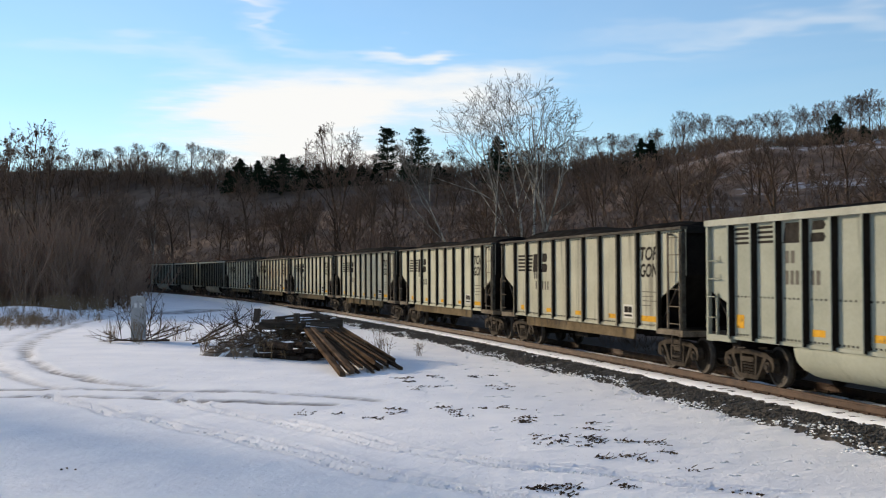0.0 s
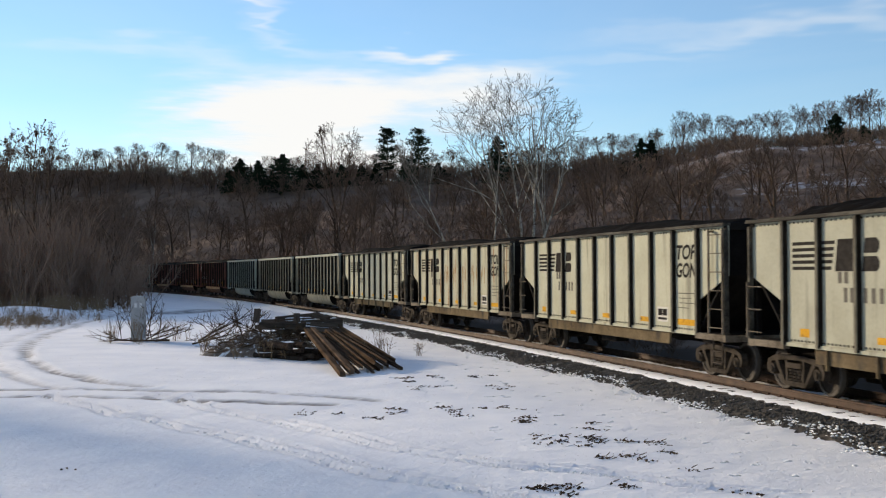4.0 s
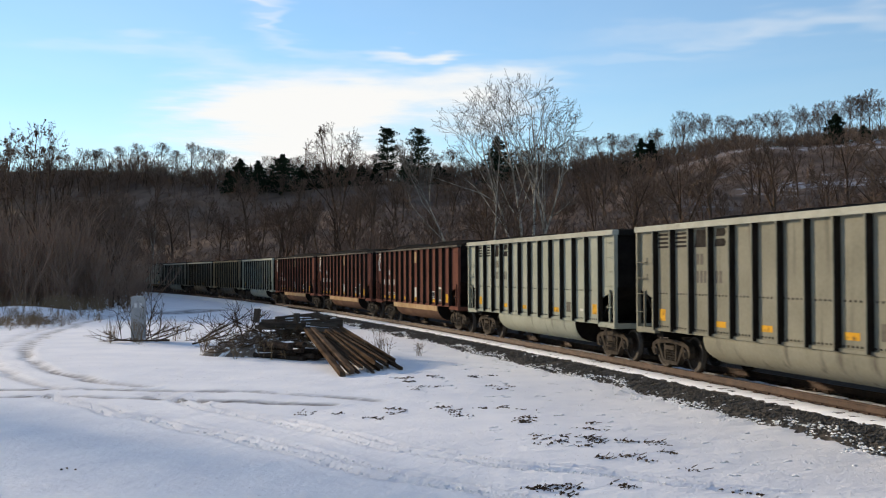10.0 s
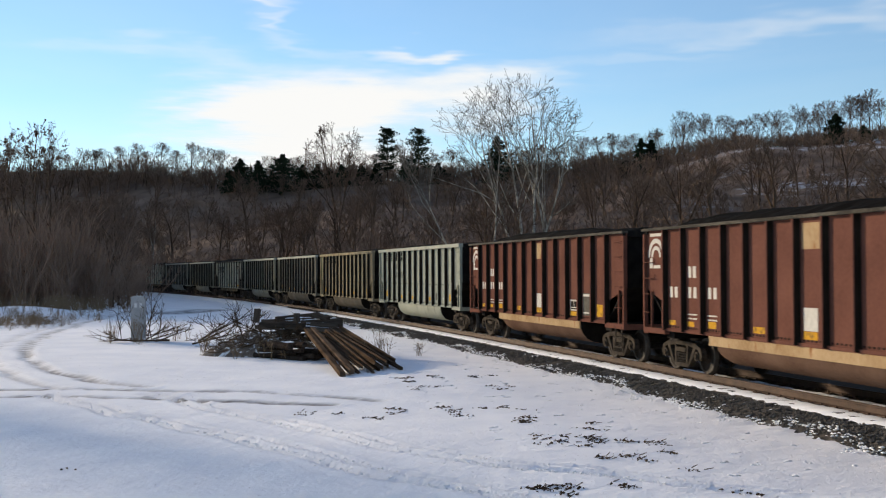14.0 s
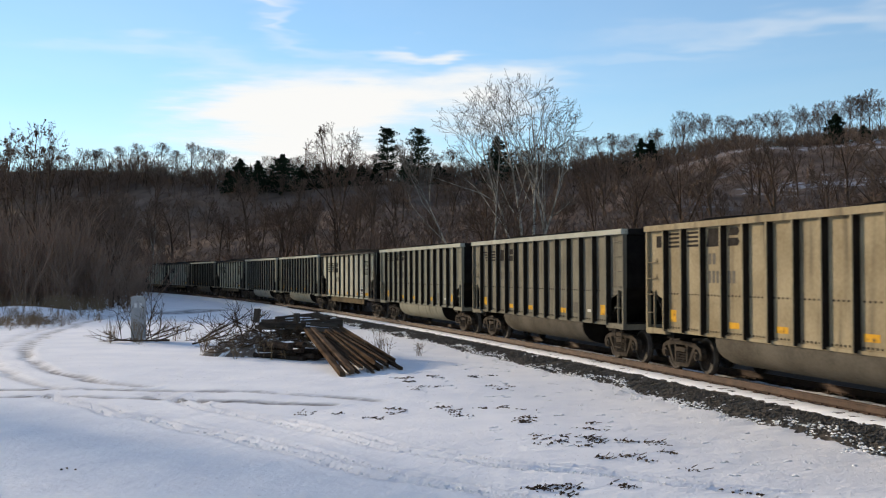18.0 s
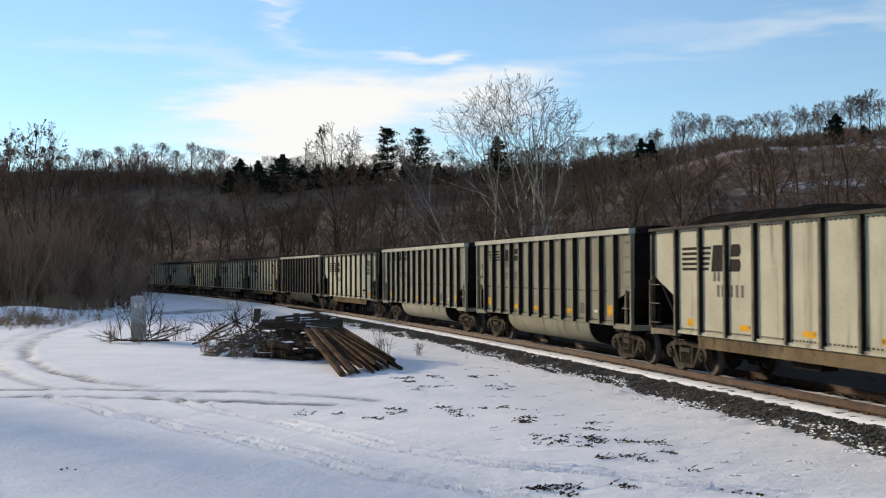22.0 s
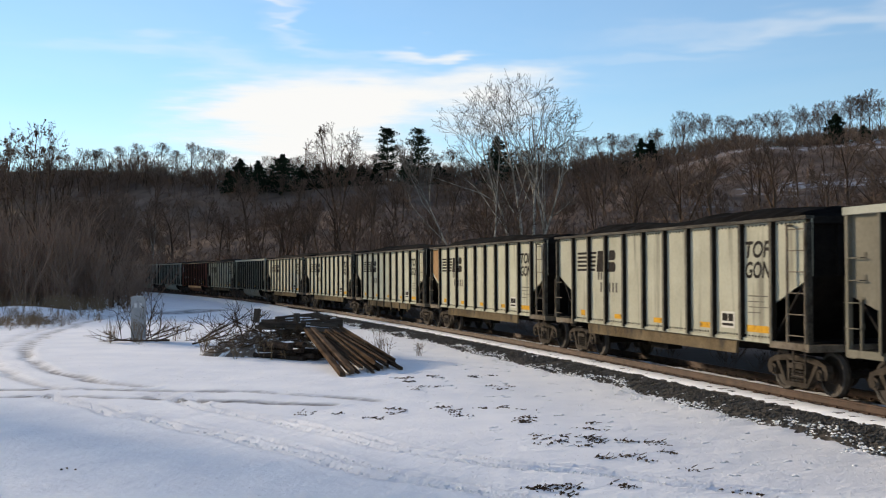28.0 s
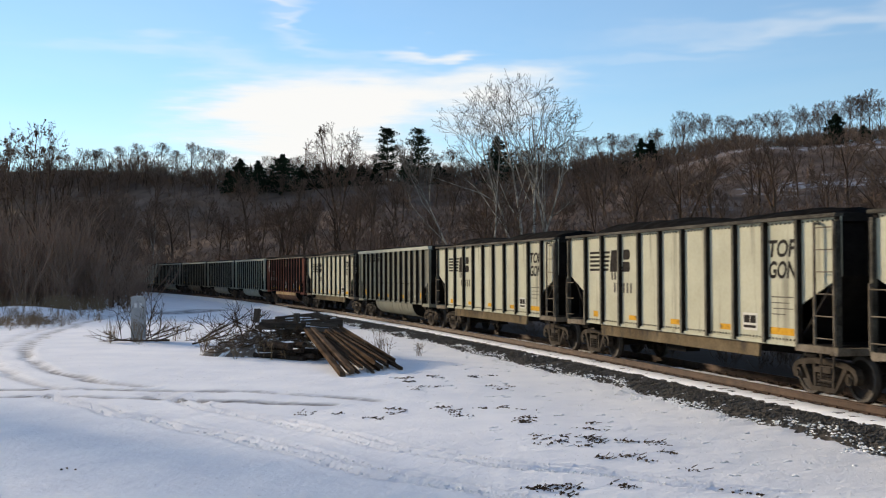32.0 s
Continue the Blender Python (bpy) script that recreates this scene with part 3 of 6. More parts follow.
rng = random.Random(5)
stones = Shape()
for i in range(19000):
    s = rng.uniform(-38, 34)
    u = rng.random()
    edge = 2.55 + 0.28 * math.sin(s * 0.9) * math.sin(s * 0.37 + 1) + 0.12 * math.sin(s * 3.1)
    o = 1.52 + (edge - 1.52) * u
    if u > 0.86 and rng.random() < 0.75:
        continue
    if s < -18 and rng.random() < (-18 - s) / 22:
        continue
    prof = bed_profile(0)
    z = float(np.interp(-o, [q[0] for q in prof], [q[1] for q in prof]))
    x, y, th = on_track(s, -o)
    pebble(stones, (x, y, z + 0.012), rng.uniform(0.02, 0.046), rng)
part("ballast_stones", stones, MAT["stone"], track, "loose dark grey stones")["kind"] = "stuff"

# lumps of snow: along the ragged edge of the ballast, and thrown up by wheels
lumps = Shape()
for i in range(1500):
    s = rng.uniform(-36, 34)
    o = 2.42 + 0.28 * math.sin(s * 0.9) * math.sin(s * 0.37 + 1) + 0.12 * math.sin(s * 3.1) + rng.gauss(0, 0.10)
    x, y, th = on_track(s, -o)
    z = max(float(np.interp(-o, [q[0] for q in bed_profile(0)], [q[1] for q in bed_profile(0)])), z_at(x, y))
    pebble(lumps, (x, y, z + 0.004), rng.uniform(0.02, 0.06), rng, 0.35)
for i in range(2600):
    s = rng.choice(range(140)) * 0.46 - 31 + rng.gauss(0, 0.16)
    o = 2.36 + 0.28 * math.sin(s * 0.9) * math.sin(s * 0.37 + 1) - 0.18 * abs(math.sin(s * 2.7)) * rng.random() - abs(rng.gauss(0, 0.07))
    x, y, th = on_track(s, -o)
    z = float(np.interp(-o, [q[0] for q in bed_profile(0)], [q[1] for q in bed_profile(0)]))
    pebble(lumps, (x, y, z + 0.028), rng.uniform(0.02, 0.06), rng, 0.4)
for line in TYRE_TRACKS:
    for i in range(800):
        k = rng.randrange(len(line) - 1)
        f = rng.random()
        x = line[k][0] + f * (line[k + 1][0] - line[k][0]) + rng.gauss(rng.choice((0.0, 0.32)), 0.13)
        y = line[k][1] + f * (line[k + 1][1] - line[k][1]) + rng.gauss(0.1, 0.13)
        pebble(lumps, (x, y, z_at(x, y) + 0.002), rng.uniform(0.010, 0.034), rng, 0.5)
for i in range(1500):
    x, y = rng.uniform(-0.5, 7.5), rng.uniform(14.0, 21.5)
    if abs(across([x], [y])[0][0]) > 3.2:
        pebble(lumps, (x, y, z_at(x, y)), rng.uniform(0.006, 0.022), rng, 0.45)
# crusted ridges and old footprints between the yard and the track
for i in range(420):
    s, o = rng.uniform(-22, 30), 2.9 + 5.5 * rng.random() ** 1.3
    x, y, th = on_track(s, -o)
    z = z_at(x, y)
    c, w = math.cos(th + rng.gauss(0.4, 0.35)), math.sin(th + rng.gauss(0.4, 0.35))
    for k in range(rng.randint(2, 4)):
        pebble(lumps, (x + c * k * 0.07, y + w * k * 0.07, z - 0.004), rng.uniform(0.03, 0.065), rng, 0.36)
tagged(new("snow_lumps", lumps.mesh("snow_lumps", MAT["snow_cap"], True)), "small lumps of churned snow lying on the snow", "snow", kind="stuff")


# ---- trees ----
def grow(rng, height, levels=4, sides=3, girth=0.018, spread=0.95, limbs=10, start=0.28, lift=0.16, trunk_shape=None, crown_shape=None, base=(0, 0, 0), way=(0, 0, 1), twigs=5, thin=0.016, kids=6, wob=0.13, last=4, dome=None, limb_shapes=None):
    trunk, crown = trunk_shape or Shape(), crown_shape or Shape()

    def room(p, d):
        """How far the crown's outline is from p along d."""
        cx, cy, cz, rx, rz = dome
        a = Vector(((p.x - cx) / rx, (p.y - cy) / rx, (p.z - cz) / rz))
        b = Vector((d.x / rx, d.y / rx, d.z / rz))
        k, m = a.dot(b), b.dot(b)
        e = k * k - m * (a.dot(a) - 1)
        return max((-k + math.sqrt(e)) / m, 0.12 * rx) if e > 0 else 0.3 * rx

    def branch(p, d, length, r, level):
        sh = trunk if level < 2 else crown
        if level == 1 and limb_shapes is not None:
            sh = Shape()
            limb_shapes.append(sh)
        n = (6, 4, 3, 2, 1)[level]
        pts, rad = [p.copy()], [r]
        for i in range(n):
            w = 0.07 if level == 0 else wob
            d = (d + Vector((rng.gauss(0, w), rng.gauss(0, w), rng.gauss(0, w) + (lift if level else 0.03)))).normalized()
            p = p + d * (length / n)
            pts.append(p.copy())
            rad.append(max(r * (1 - 0.82 * (i + 1) / n), thin * 0.55))
        if level >= 3:
            sh.ribbon(pts, rad)
        else:
            sh.tube(pts, rad, (6, 4, 3)[level], False)
        if level >= levels:
            return
        count = (limbs, kids, twigs, last)[level]
        for k in range(count):
            f = start + (1 - start) * (k + rng.random()) / count if level == 0 else 0.16 + 0.84 * (k + rng.random()) / count
            f = min(f, 0.99)
            i = min(int(f * n), n - 1)
            q = pts[i].lerp(pts[i + 1], f * n - i)
            ax = (pts[i + 1] - pts[i]).normalized()
            a = rng.uniform(0, 6.283)
            side = ax.orthogonal().normalized()
            side = (Matrix.Rotation(a, 3, ax) @ side)
            open_ = (rng.uniform(0.45, 1.0) if level else rng.uniform(0.35, 0.85)) * spread
            nd = (ax * math.cos(open_) + side * math.sin(open_)).normalized()
            if level == 0:
                ln = length * rng.uniform(0.62, 0.95) * (1.1 - 0.45 * max(0, f - 0.5))
            else:
                ln = length * rng.uniform(0.42, 0.66) * (1.1 - 0.5 * f)
            if dome:
                ln = room(q, nd) * rng.uniform(0.8, 1.05) if level == 0 else min(ln, room(q, nd) * rng.uniform(0.8, 1.1))
            rr = max((rad[i] * (0.58 if level == 0 else 0.6)), thin)
            branch(q, nd, ln, rr, level + 1)
    branch(Vector(base), Vector(way).normalized(), height, height * girth, 0)
    return trunk, crown


def fit_height(shapes, height):
    """Scales a grown tree to its true height."""
    k = height / max(v[2] for s in shapes for v in s.v)
    for s in shapes:
        s.v = [(x * k, y * k, z * k) for x, y, z in s.v]


def rotor(x, y, z, turn, scale=1.0):
    return Matrix.Translation((x, y, z)) @ Matrix.Rotation(turn, 4, "Z") @ Matrix.Diagonal((scale, scale, scale, 1))


def at_column(px, dist):
    """Ground place seen in that column at that depth."""
    x = (px - 784) / 2006 * dist
    return x, dist, z_at(x, dist)


WOOD, WOOD_RAW = [], []
for v in range(6):
    r_ = random.Random(40 + v)
    tall = v < 4
    t_, c_ = grow(r_, 11.5 if tall else 13.2, 4 if tall else 3, 3, 0.019, (1.0, 1.1, 0.95, 1.05, 0.9, 1.0)[v], (9, 10, 9, 10, 8, 9)[v], (0.30, 0.26, 0.34, 0.28, 0.2, 0.3)[v], 0.12 if tall else 0.06, twigs=5, last=4, thin=0.036 if tall else 0.055, wob=0.09,
                  dome=(0.5 * math.sin(v * 2.2), 0, (9.0, 8.6, 9.2, 8.4, 8.5, 8.8)[v], (7.0, 7.6, 6.4, 8.0, 3.8, 4.2)[v], (6.2, 6.4, 6.0, 6.4, 6.4, 6.0)[v]))
    fit_height((t_, c_), 15.0)
    if not tall:
        WOOD_RAW.append((t_, c_))
    WOOD.append((t_.mesh("trunk", MAT["bark"]), c_.mesh("crown", MAT["twig"])))


def bare_tree(px, dist, height, variant, label="leafless brown deciduous tree on the wooded hillside", group="hillside trees", wide=0.0):
    x, y, z = at_column(px, dist)
    k = wide + (1 - wide) * height / 15.0
    t = thing("bare_tree", label, "tree", group, at=rotor(x, y, z - 0.2, random.uniform(0, 6.28)) @ Matrix.Diagonal((k, k, height / 15.0, 1)))
    part("trunk", WOOD[variant][0], None, t)
    part("crown", WOOD[variant][1], None, t, "bare brown twigs")
    return t


def ridge_dist(px):
    return float(np.interp(px, (-100, 250, 430, 700, 1000, 1300, 1600), (425, 372, 350, 345, 338, 325, 320)))


rng = random.Random(9)
px = -60.0
while px < 1640:
    top = float(np.interp(px, (-100, 100, 250, 330, 400, 500, 700, 800, 1000, 1060, 1110, 1150, 1200, 1260, 1330, 1440, 1568, 1640), (265, 265, 262, 258, 275, 300, 290, 285, 262, 240, 242, 258, 205, 212, 218, 182, 165, 160)))
    d = ridge_dist(px) + rng.uniform(2, 48)
    x, y, z = at_column(px, d)
    want = (481 - (top + rng.uniform(-14, 16))) / 2006 * d + 2.6
    bare_tree(px, d, min(max(want - z, 9.0), 24.0), rng.choice((0, 1, 2, 3)), "leafless deciduous tree on the ridge line", "ridge trees", 0.75)
    px += rng.uniform(15, 31) if px < 1150 else rng.uniform(13, 26)
woods = []
for i in range(300):
    px = rng.uniform(-40, 1600)
    r1 = ridge_dist(px)
    r0 = float(np.interp(px, (-50, 250, 500, 800, 1100, 1600), (230, 215, 150, 110, 85, 75)))
    d = r0 + (r1 - 6 - r0) * rng.random() ** (0.8 if i < 200 else 0.2)
    x, y, z = at_column(px, d)
    top = float(np.interp(px, (0, 430, 800, 1000, 1150, 1300, 1600), (292, 312, 312, 295, 280, 256, 228)))
    h = min(rng.uniform(7, 14), (481 - top) / 2006 * d + 2.6 - z)
    if h > 4.0 and not (px > 1180 and rng.random() < 0.15):
        woods.append((x, y, z - 0.2, rng.uniform(0, 6.28), h / 15 * 1.15, h / 15))


woods = woods[::4] + woods[1::4] + woods[2::4]  # thinned
for i in range(170):
    px = rng.uniform(-40, 1180)
    d = ridge_dist(px) - rng.uniform(2, 40)
    x, y, z = at_column(px, d)
    top = float(np.interp(px, (0, 430, 800, 1000, 1180), (286, 300, 298, 284, 268))) + rng.uniform(-9, 16)
    h = (481 - top) / 2006 * d + 2.6 - z
    if h > 1.5:
        woods.append((x, y, z - 0.2, rng.uniform(0, 6.28), 0.42 + h / 30, h / 15))


# undergrowth: joined, nobody could count it
def scatter(name, label, base, places, mat, kind="stuff", category="brush"):
    bv, faces = np.array([v for v in base.v], np.float32), base.f
    fv = np.array([f for f in faces if len(f) == 4], np.int64)
    allv, allf = [], []
    for i, (x, y, z, turn, sc, hz) in enumerate(places):
        c, s = math.cos(turn), math.sin(turn)
        v = np.empty_like(bv)
        v[:, 0], v[:, 1], v[:, 2] = (bv[:, 0] * c - bv[:, 1] * s) * sc + x, (bv[:, 0] * s + bv[:, 1] * c) * sc + y, bv[:, 2] * hz + z
        allv.append(v)
        allf.append(fv + i * len(bv))
    me = bpy.data.meshes.new(name)
    vv, ff = np.concatenate(allv), np.concatenate(allf)
    me.vertices.add(len(vv))
    me.vertices.foreach_set("co", vv.ravel())
    me.loops.add(len(ff) * 4)
    me.loops.foreach_set("vertex_index", ff.ravel().astype(np.int32))
    me.polygons.add(len(ff))
    me.polygons.foreach_set("loop_start", np.arange(0, len(ff) * 4, 4, dtype=np.int32))
    me.update(calc_edges=True)
    me.materials.append(mat)
    return tagged(new(name, me), label, category, kind=kind)


def shrub(seed, stems, height, lean, twigs, thick=0.0035):
    r_ = random.Random(seed)
    sh = Shape()
    for i in range(stems):
        a = r_.uniform(0, 6.28)
        d = Vector((math.cos(a) * lean * r_.random(), math.sin(a) * lean * r_.random(), 1)).normalized()
        p = Vector((r_.uniform(-.5, .5), r_.uniform(-.5, .5), 0)) * height * 0.15
        pts, n = [p], 3
        ln = height * r_.uniform(0.6, 1.0)
        for k in range(n):
            d = (d + Vector((r_.gauss(0, .12), r_.gauss(0, .12), 0.05))).normalized()
            pts.append(pts[-1] + d * ln / n)
        sh.tube(pts, [height * 0.0042 * (1 - 0.2 * k) for k in range(n + 1)], 3, False)
        for k in range(twigs):
            f = r_.uniform(0.25, 1.0) * n * 0.999
            i0 = int(f)
            q = pts[i0].lerp(pts[i0 + 1], f - i0)
            e = (d + Vector((r_.gauss(0, .6), r_.gauss(0, .6), r_.uniform(0, .5)))).normalized()
            l2 = ln * r_.uniform(0.08, 0.24)
            sh.ribbon([q, q + (e + Vector((0, 0, 0.2))) * l2], [height * thick, height * thick * 0.5])
    return sh


for k, raw in enumerate(WOOD_RAW):
    for sh_, mat_, nm in ((raw[0], MAT["bark"], "woods_trunks"), (raw[1], MAT["twig"], "woods_twigs")):
        scatter("hillside_woods", "leafless brown woods covering the hillside", sh_, woods[k::2], mat_, category="woods")


rng = random.Random(21)
places = []
for i in range(1500):
    px = rng.uniform(-60, 1180) if rng.random() < 0.66 else rng.uniform(1140, 1640)
    r1 = ridge_dist(px)
    r0 = float(np.interp(px, (-50, 250, 500, 800, 1100, 1600), (225, 190, 135, 95, 75, 65)))
    d = r0 + (r1 - 5 - r0) * rng.random()
    if i > 1300:
        d = r1 + rng.uniform(-16, 10)
    x = (px - 784) / 2006 * d
    h = rng.uniform(0.7, 1.5) * ((1.25 if px < 720 else 0.75) if i > 1300 else 0.8) * (1.0 if px < 1180 else 0.85)
    if px > 1190 and i <= 1300 and rng.random() < 0.35:
        continue
    places.append([x, d, 0, rng.uniform(0, 6.28), 1.6, h])
zz = ground_z([p[0] for p in places], [p[1] for p in places], False)[0]
for p, z in zip(places, zz):
    p[2] = float(z) - 0.1
scatter("hillside_brush", "dense leafless brown undergrowth on the hillside", shrub(3, 8, 6.0, 0.8, 8, 0.0070), places, MAT["twig"])

# fuzzy growth along the ridge
places = []
for i in range(620):
    px = rng.uniform(-60, 1640)
    d = ridge_dist(px) + rng.uniform(-24, 6)
    x = (px - 784) / 2006 * d
    places.append([x, d, 0, rng.uniform(0, 6.28), rng.uniform(0.8, 1.3), rng.uniform(0.6, 1.35) * (1.15 if px < 720 else 0.9)])
zz = ground_z([p[0] for p in places], [p[1] for p in places], False)[0]
for p, z in zip(places, zz):
    p[2] = float(z) - 0.3
scatter("ridge_brush", "dense leafless brown brush along the ridge line", shrub(5, 11, 4.6, 1.2, 15, 0.0100), places, MAT["twig"])

# low brush on the far side of the track
places = []
for i in range(210):
    x, y, th = on_track(rng.uniform(-75, 30), 3.4 + rng.random() ** 1.5 * 7.0)
    places.append((x, y, z_at(x, y) - 0.05, rng.uniform(0, 6.28), rng.uniform(0.8, 1.5), rng.uniform(0.5, 1.1)))
scatter("trackside_brush", "low leafless brown brush beyond the railway track", shrub(9, 9, 1.2, 1.0, 10, 0.007), places, MAT["bark"])

# dry grass before the thicket
places = []
for i in range(90):
    x, y = -24.2 + rng.gauss(0, 1.5), 65.0 + rng.gauss(0, 2.6)
    places.append((x, y, z_at(x, y) - 0.03, rng.uniform(0, 6.28), rng.uniform(0.8, 1.3), rng.uniform(0.6, 1.2)))
for i in range(70):
    x, y = -27.0 + rng.gauss(0, 3.0), 79.5 + rng.gauss(0, 1.6)
    places.append((x, y, z_at(x, y) - 0.03, rng.uniform(0, 6.28), rng.uniform(0.9, 1.5), rng.uniform(0.8, 1.9)))
scatter("dry_grass", "tufts of dry tan grass standing in the snow", shrub(12, 16, 0.75, 0.9, 4, 0.010), places, MAT["dry_weed"], category="grass")

# thicket where the track bends away
places = []
for i in range(250):
    d = rng.uniform(84, 150)
    edge = float(np.interp(d, (84, 100, 125, 150), (205, 262, 268, 262))) - rng.random() ** 2 * 30
    px = edge - rng.random() ** 0.8 * 420
    x = (px - 784) / 2006 * d
    if across([x], [d])[0][0] > -5.5:
        continue
    h = float(np.interp(px, (-200, 60, 180, 270), (1.15, 1.1, 0.95, 0.62))) * rng.uniform(0.6, 1.05)
    places.append((x, d, z_at(x, d) - 0.1, rng.uniform(0, 6.28), 1.1, h))
# the same thicket goes on along the near side of the bend
for i in range(250):
    s = rng.uniform(-330, -128)
    o = -5.5 - rng.random() ** 1.3 * 30
    x, y, th = on_track(s, o)
    if 784 + 2006 * x / y > 262:
        continue
    places.append((x, y, z_at(x, y) - 0.1, rng.uniform(0, 6.28), 1.25, rng.uniform(1.0, 1.45)))
# 36 unseen shrubs left of view, added towards the sun to shade the yard
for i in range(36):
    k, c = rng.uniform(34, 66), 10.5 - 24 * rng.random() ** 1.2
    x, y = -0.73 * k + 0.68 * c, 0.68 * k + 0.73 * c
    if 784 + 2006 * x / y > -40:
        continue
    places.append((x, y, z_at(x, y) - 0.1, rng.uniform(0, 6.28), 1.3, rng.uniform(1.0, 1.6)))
for i in range(110):
    s = rng.uniform(-230, -126)
    x, y, th = on_track(s, -5.0 - rng.random() * 9)
    if 784 + 2006 * x / y > 258:
        continue
    places.append((x, y, z_at(x, y) - 0.1, rng.uniform(0, 6.28), 1.2, rng.uniform(0.9, 1.3)))
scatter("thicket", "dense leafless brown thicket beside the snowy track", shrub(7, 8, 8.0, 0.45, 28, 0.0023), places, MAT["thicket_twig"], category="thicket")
rng = random.Random(33)
for i in range(64):
    d = rng.uniform(90, 175)
    px = rng.uniform(-190, 245)
    x, y, z = at_column(px, d)
    if across([x], [y])[0][0] > -7:
        continue
    bare_tree(px, d, rng.uniform(0.75, 1.0) * ((481 - 318) / 2006 * d + 2.6) * (0.62 if px > 215 else 1.0), rng.choice((0, 2, 4, 4, 5, 5)), "slim leafless tree in the thicket", "thicket trees")


def own_tree(name, label, px, dist, height, seed, bark, twig, ways=((0, 0, 1),), leaves=0, dome=(0, 0.62, 0.22, 0.38), **kw):
    """A tree of its own shape, with one or several stems."""
    r_ = random.Random(seed)
    x, y, z = at_column(px, dist)
    t = thing(name, label, "tree", at=Matrix.Translation((x, y, z - 0.2)))
    stems, limbs_, crown = [], [], Shape()
    for i, (wx, wy, wz) in enumerate(ways):
        base = (0.35 * math.cos(i * 2.4) * (len(ways) > 1), 0.35 * math.sin(i * 2.4) * (len(ways) > 1), 0)
        stems.append(Shape())
        grow(r_, height * wz, trunk_shape=stems[-1], crown_shape=crown, base=base, way=(wx, wy, 1), dome=(dome[0] * height, 0, dome[1] * height, dome[2] * height, dome[3] * height), limb_shapes=limbs_, **kw)
    fit_height(stems + limbs_ + [crown], height)
    for sh_ in stems:
        part("trunk", sh_, bark, t, smooth=True)
    for sh_ in limbs_:
        part("limb", sh_, bark, t, smooth=True)
    part("crown", crown, twig, t)
    if leaves:
        sh = Shape()
        tips = [Vector(v) for v in crown.v if v[2] > height * 0.55]
        for k in range(leaves):
            p = r_.choice(tips)
            for j in range(2):
                u = Vector((r_.gauss(0, 1), r_.gauss(0, 1), r_.gauss(0, 1))).normalized() * 0.11
                w = Vector((r_.gauss(0, 1), r_.gauss(0, 1), r_.gauss(0, 1))).normalized() * 0.10
                q = p + Vector((r_.gauss(0, .08), r_.gauss(0, .08), r_.gauss(0, .08)))
                sh.add([tuple(q - u), tuple(q + w), tuple(q + u), tuple(q - w)], [(0, 1, 2, 3)])
        part("leaves", sh, MAT["dead_leaf"], t, "a few withered brown leaves")["kind"] = "stuff"
    return t


own_tree("sycamore", "tall leafless sycamore with pale white bark behind the train", 936, 112, 22.0, 4, MAT["pale_bark"], MAT["pale_twig"],
         ways=((-0.46, 0, 0.84), (-0.10, 0.1, 0.92), (0.10, -0.1, 0.90), (0.24, 0.05, 0.78)), dome=(-0.085, 0.66, 0.43, 0.36), girth=0.0105, limbs=8, start=0.32, spread=1.0, lift=0.11, twigs=4, kids=6, last=3, thin=0.022, wob=0.11)
own_tree("sycamore", "leafless sycamore stem with pale bark leaning over", 838, 108, 15.5, 6, MAT["pale_bark"], MAT["pale_twig"],
         ways=((-0.48, 0, 0.9),), dome=(-0.42, 0.78, 0.22, 0.30), girth=0.011, limbs=8, start=0.42, spread=0.7, lift=0.2, twigs=4, thin=0.02)
own_tree("sycamore", "slim leafless sycamore with pale bark behind the train", 874, 110, 15.0, 8, MAT["pale_bark"], MAT["pale_twig"],
         ways=((-0.06, 0, 1.0),), girth=0.009, limbs=9, start=0.45, spread=0.6, lift=0.2, twigs=4, thin=0.02)
own_tree("sycamore", "slim leafless sycamore with white bark behind the train", 972, 114, 17.0, 12, MAT["pale_bark"], MAT["pale_twig"],
         ways=((0.03, 0, 1.0),), girth=0.009, limbs=10, start=0.35, spread=0.7, lift=0.16, twigs=4, thin=0.02)
own_tree("maple", "leafless maple with a few brown seed clusters", 592, 168, 24.0, 15, MAT["bark"], MAT["twig"], ways=((-0.03, 0, 0.95), (0.16, 0, 0.8)), leaves=160, dome=(0, 0.68, 0.25, 0.33),
         girth=0.012, limbs=9, start=0.38, spread=0.95, lift=0.10, twigs=4, kids=6, last=3, thin=0.03)
own_tree("maple", "tall leafless tree with clusters of withered leaves above the thicket", 64, 92, 15.6, 19, MAT["bark"], MAT["twig"], ways=((0.06, 0, 0.95), (-0.20, 0, 0.9), (0.22, 0, 0.88)), leaves=320, dome=(0.02, 0.74, 0.27, 0.27),
         girth=0.009, limbs=8, start=0.42, spread=0.85, lift=0.12, twigs=3, kids=5, last=2, thin=0.02)
own_tree("birch", "slim leafless tree with whitish bark at the thicket edge", 262, 128, 9.6, 23, MAT["pale_bark"], MAT["twig"], ways=((-0.05, 0, 1.0), (0.12, 0, 0.62)), girth=0.0055, limbs=7, start=0.4, spread=0.6, lift=0.2, twigs=3, thin=0.015)
for k, (px_, d_, h_) in enumerate(((620, 150, 13), (570, 160, 14), (520, 175, 10), (660, 130, 9.5), (770, 118, 9.0), (1060, 120, 11), (1270, 95, 8.5), (1330, 120, 8))):
    own_tree("bare_tree", "slim leafless tree at the foot of the hillside", px_, d_, h_, 60 + k, MAT["bark"], MAT["twig"], girth=0.010, limbs=9, start=0.35, spread=0.7, lift=0.18, twigs=4, thin=0.022)


